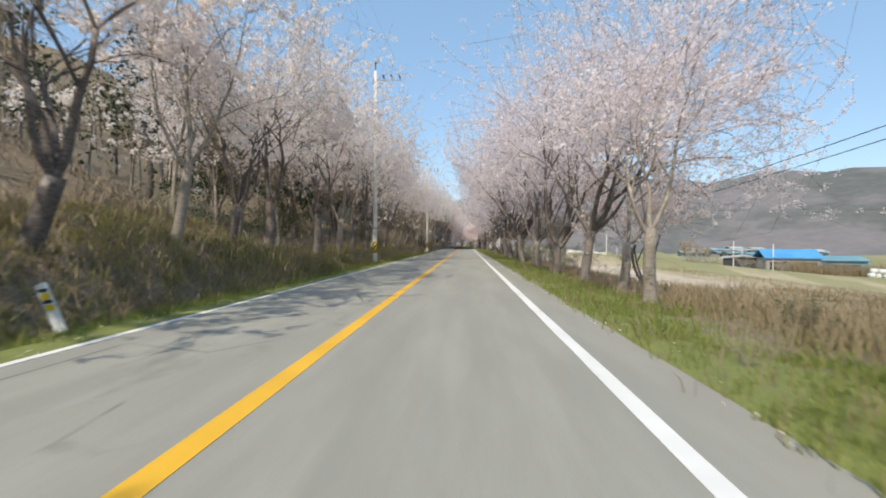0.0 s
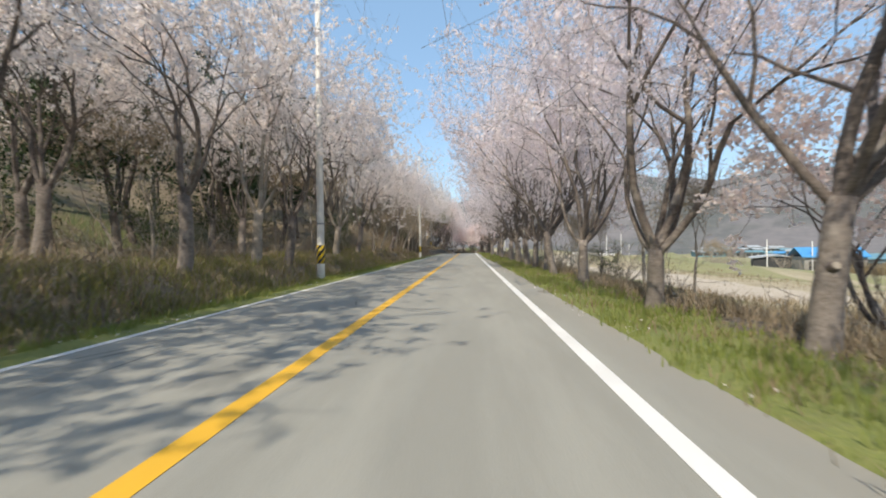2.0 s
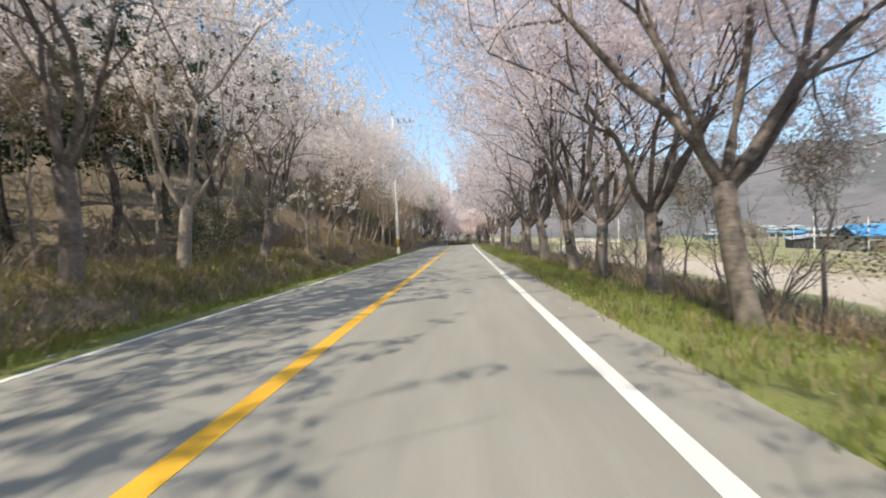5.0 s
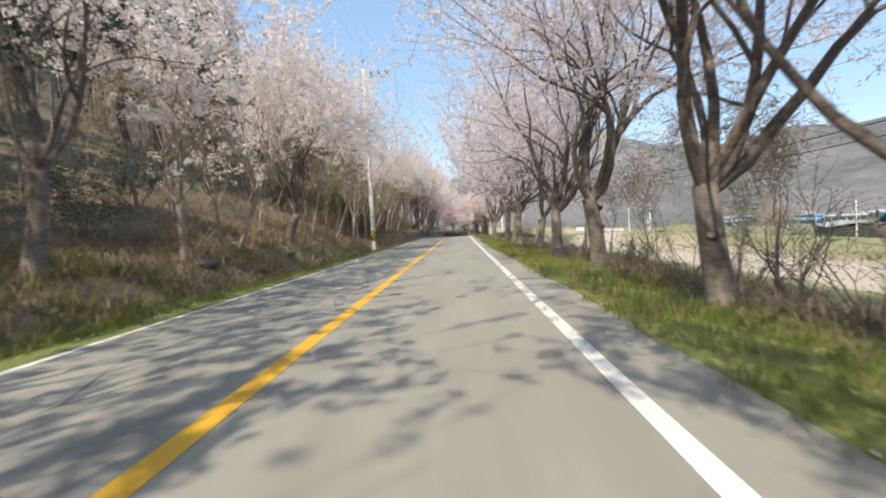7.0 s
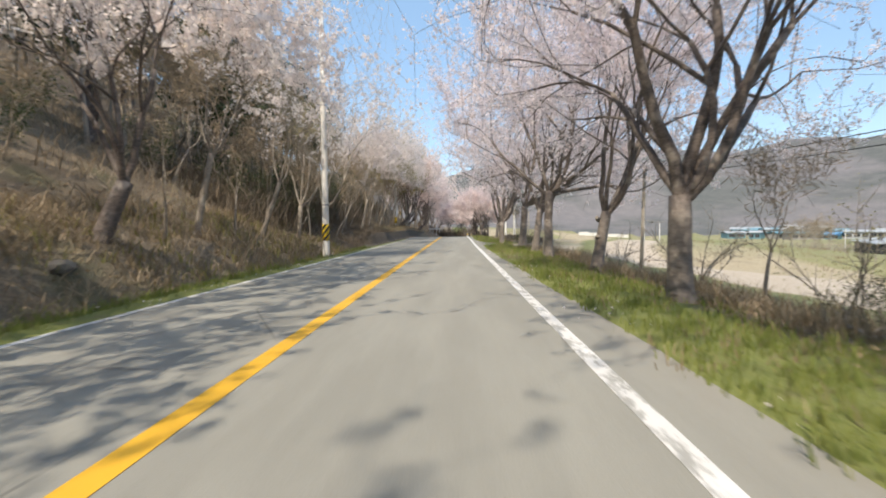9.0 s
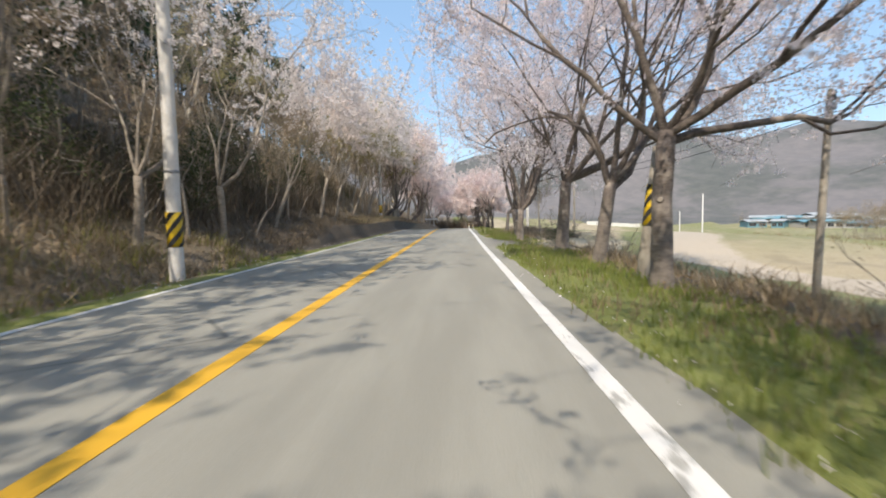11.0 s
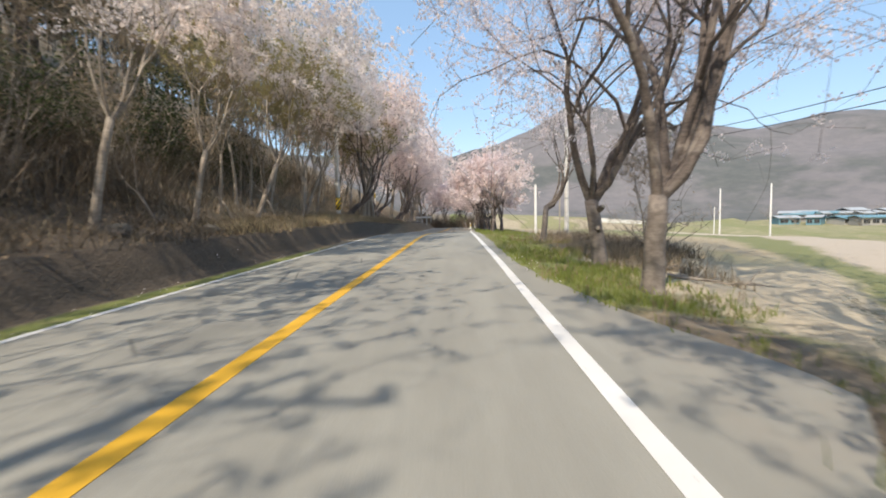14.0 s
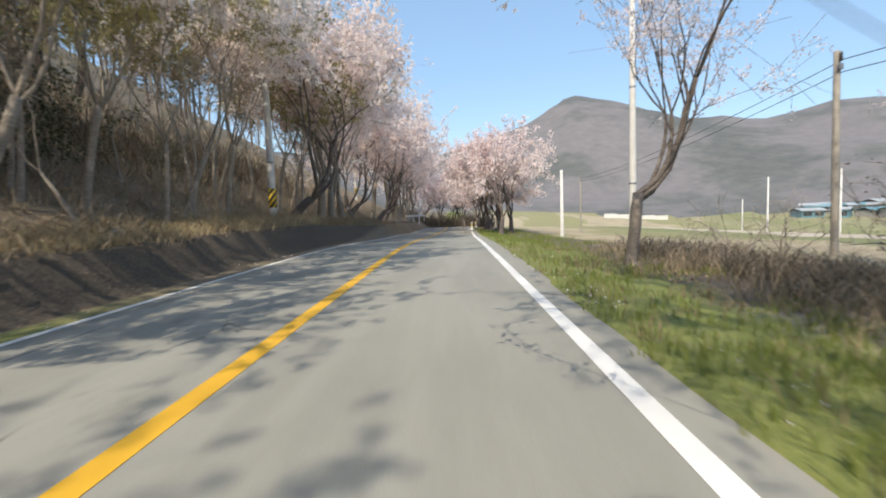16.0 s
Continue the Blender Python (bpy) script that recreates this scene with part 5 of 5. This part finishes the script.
KINDS["evergreen"] = shrub_kind("evergreen_shrub", 201, "dark evergreen shrub under the cherry trees", 1.5, 0.35, 17, M_BUSHLEAF, 0.024)
KINDS["bare"] = shrub_kind("bare_shrub", 203, "leafless brown shrub with tangled stems", 1.9, 0.6, 2, M_TWIG, 0.025, 9)
KINDS["budding"] = shrub_kind("budding_shrub", 207, "shrub with fresh yellow-green leaves at the field edge", 2.2, 0.45, 4, M_BUD, 0.022, 10)
for k, x, y, sz in [("evergreen", 8.3, 36.5, 1.1), ("evergreen", 8.0, 58.3, 0.65), ("evergreen", 8.9, 59.8, 0.7), ("evergreen", 6.6, 85.7, 0.5), ("evergreen", 7.0, 86.3, 0.55), ("evergreen", 6.35, 86.4, 0.45), ("evergreen", 9.6, 61.6, 0.7), ("evergreen", 7.4, 10.2, 0.42), ("budding", 4.9, 7.4, 0.24), ("budding", 5.3, 8.6, 0.2), ("evergreen", -7.2, 46.0, 1.2),
                    ("bare", 8.6, 22.5, 0.9), ("bare", 8.1, 29.0, 0.8), ("bare", 8.2, 34.2, 0.9), ("bare", 7.6, 39.0, 0.9), ("bare", 7.8, 46.5, 0.7), ("budding", 8.4, 51.5, 0.8), ("budding", 9.4, 53.8, 0.9), ("bare", 7.7, 64.0, 0.9), ("bare", 8.0, 70.0, 0.8), ("bare", 7.4, 80.4, 0.7), ("bare", 9.8, 101.0, 1.2), ("bare", 10.8, 103.0, 1.0), ("bare", 9.0, 106.0, 0.8), ("bare", 11.6, 108.0, 0.9),
                    ("budding", 10.0, 50.5, 1.2), ("budding", 11.5, 54.5, 1.4), ("budding", 9.2, 56.5, 1.0), ("budding", 10.6, 63.0, 1.2), ("budding", 12.0, 45.8, 1.3)]:
    plant(k, x, y, rg.uniform(0, 360), sz, "shrubs along the field side")
for k, x, y, sz in [("thin", 8.4, 28.2, 0.7), ("thin2", 9.2, 34.5, 0.75), ("thin", 8.8, 39.4, 0.7), ("thin2", 9.0, 43.2, 0.8), ("thin", 9.6, 47.0, 0.75), ("thin2", 8.9, 50.8, 0.8), ("thin", 10.2, 53.4, 0.85), ("thin2", 9.4, 58.2, 0.75), ("thin2", 10.8, 57.0, 0.6), ("thin", 9.0, 63.4, 0.7), ("thin", 7.6, 96.3, 0.6)]:
    plant(k, x, y, rg.uniform(0, 360), sz, "saplings on the field side", "bare sapling beyond the cherry trees" if k != "leaf" else "sapling with fresh leaves beyond the cherry trees")
for i, (x, y) in enumerate([(10.2, 22.6)]):
    plant(("far2", "far")[i % 2], x, y, rg.uniform(0, 360), rg.uniform(0.9, 1.1), "cherry trees behind the front row", "cherry tree in thin pale blossom behind the front row")
for i in range(20):
    plant("evergreen", -7.4 - 4.5 * rg.random(), 76 + 1.6 * i, rg.uniform(0, 360), rg.uniform(1.3, 2.3), "evergreen shrubs in the shade of the wood")
for x, y, sz in [(-11.5, 33.5, 1.9), (-11.5, 40.0, 1.9), (-8.6, 48.5, 1.5), (-14, 29, 2.4), (-14.5, 44, 2.3), (-8.2, 50.0, 1.0), (-9.2, 54.5, 1.3), (-10.4, 58.5, 1.5), (-10.5, 65, 1.5), (-10.8, 72, 1.5)]:
    plant("evergreen", x, y, rg.uniform(0, 360), sz, "evergreen shrubs in the shade of the wood")
for i in range(34):
    y = -2 + 132 * (i + rg.random()) / 34
    plant(rg.choice(["bare", "bare", "budding", "evergreen"]), -7.2 - 2.2 * rg.random(), y, rg.uniform(0, 360), rg.uniform(0.5, 0.9), "shrubs on the bank")


for i in range(26):
    plant("bare", 62 + 1.4 * i + rg.uniform(-1, 1), 111 + rg.uniform(-3, 3), rg.uniform(0, 360), rg.uniform(1.0, 1.7), "thicket in front of the farm")


for i, (x, y) in enumerate([(60, 131), (62.5, 137), (64, 142), (66, 136), (67, 146), (69, 141), (71, 149), (72.5, 145), (58.5, 126), (74, 152)]):
    plant(("thin", "thin2")[i % 2], x, y, rg.uniform(0, 360), rg.uniform(0.75, 1.05), "copse in the fields", "slender bare tree of a copse in the fields")
    plant("bare", x + 1.5, y - 1.2, rg.uniform(0, 360), rg.uniform(1.2, 1.8), "thicket in front of the farm")
for i in range(16):
    a, r = radians(33.5 + 1.1 * i + rv.uniform(-0.4, 0.4)), rv.uniform(176, 208)
    x, y = 2 + r * math.sin(a), 85 + r * math.cos(a)
    plant("bare", x, y, rv.uniform(0, 360), rv.uniform(1.2, 2.2), "shrubs round the far village", "bare brown shrub among the far village houses")



def fallen_branch(x, y, turn, length, seed):
    """A dead bough on the ground with its side twigs."""
    rng = np.random.default_rng(seed)
    c, sn = math.cos(radians(turn)), math.sin(radians(turn))
    top = thing("fallen_branch", pose(x, y, land(x, y)), "dead pruned branch lying under the cherry trees", "branch", "fallen branches")
    pts = []
    for k in range(6):
        u = length * k / 5
        px, py = x + c * u + 0.07 * rng.normal(), y + sn * u + 0.07 * rng.normal()
        pts.append(Vector((px - x, py - y, land(px, py) - land(x, y) + 0.06 + 0.05 * abs(rng.normal()))))

    def stick(name, way, radii, sides):
        verts, faces = [], []
        tube(way, radii, sides, verts, faces)
        part_mesh(name, mesh_of(name, verts, faces, M_PALEBARK), top)

    stick("bough", pts, [0.05 * (1 - 0.15 * k) for k in range(6)], 6)
    for k in range(1, 6):
        for m in range(2):
            d = Vector((c + rng.normal(0, 0.8), sn + rng.normal(0, 0.8), abs(rng.normal(0.25, 0.3)))).normalized()
            ln = length * rng.uniform(0.15, 0.4)
            stick("twig", [pts[k], pts[k] + d * ln * 0.5, pts[k] + d * ln + Vector((0, 0, -0.04))], [0.02, 0.014, 0.005], 4)


for i, (x, y, turn, ln) in enumerate([(7.0, 79.5, -20, 1.9), (7.3, 80.6, 35, 1.6), (6.9, 81.6, -60, 1.4), (7.7, 80.2, 80, 1.7), (8.2, 81.3, 10, 1.8), (7.2, 84.2, 140, 1.5), (6.6, 92.6, -30, 1.5), (6.9, 93.6, 60, 1.3), (7.0, 34.8, 20, 1.6), (7.4, 27.6, -40, 1.5), (7.1, 58.0, 70, 1.4)]):
    fallen_branch(x, y, turn, ln, 700 + i)


def stone(x, y, r, seed, label):
    bm = bmesh.new()
    bmesh.ops.create_icosphere(bm, subdivisions=2, radius=r)
    for v in bm.verts:
        k = 1 + 0.35 * noise.noise(v.co * (1.6 / r) + Vector((seed * 7.1, 0, 0)))
        v.co = Vector((v.co.x * k * 1.25, v.co.y * k, v.co.z * k * 0.7))
    me = bpy.data.meshes.new("stone")
    bm.to_mesh(me)
    bm.free()
    me.materials.append(M_ROCK)
    ob = new("stone", me)
    ob.matrix_world = pose(x, y, land(x, y) + r * 0.25, 0, 0, seed * 40)
    return tagged(ob, label, "stone", "stones")


for i, (x, y, r) in enumerate([(-5.4, 92.5, 0.28), (-5.2, 96.0, 0.22), (-5.8, 54.8, 0.3), (-5.1, 57.3, 0.2), (-5.6, 61.0, 0.25), (7.0, 29.5, 0.2), (7.3, 83.8, 0.24), (6.9, 86.2, 0.16), (-4.9, 72.5, 0.16), (-5.2, 104.0, 0.22)]):
    stone(x, y, r, i, "rough grey field stone half sunk in the earth")
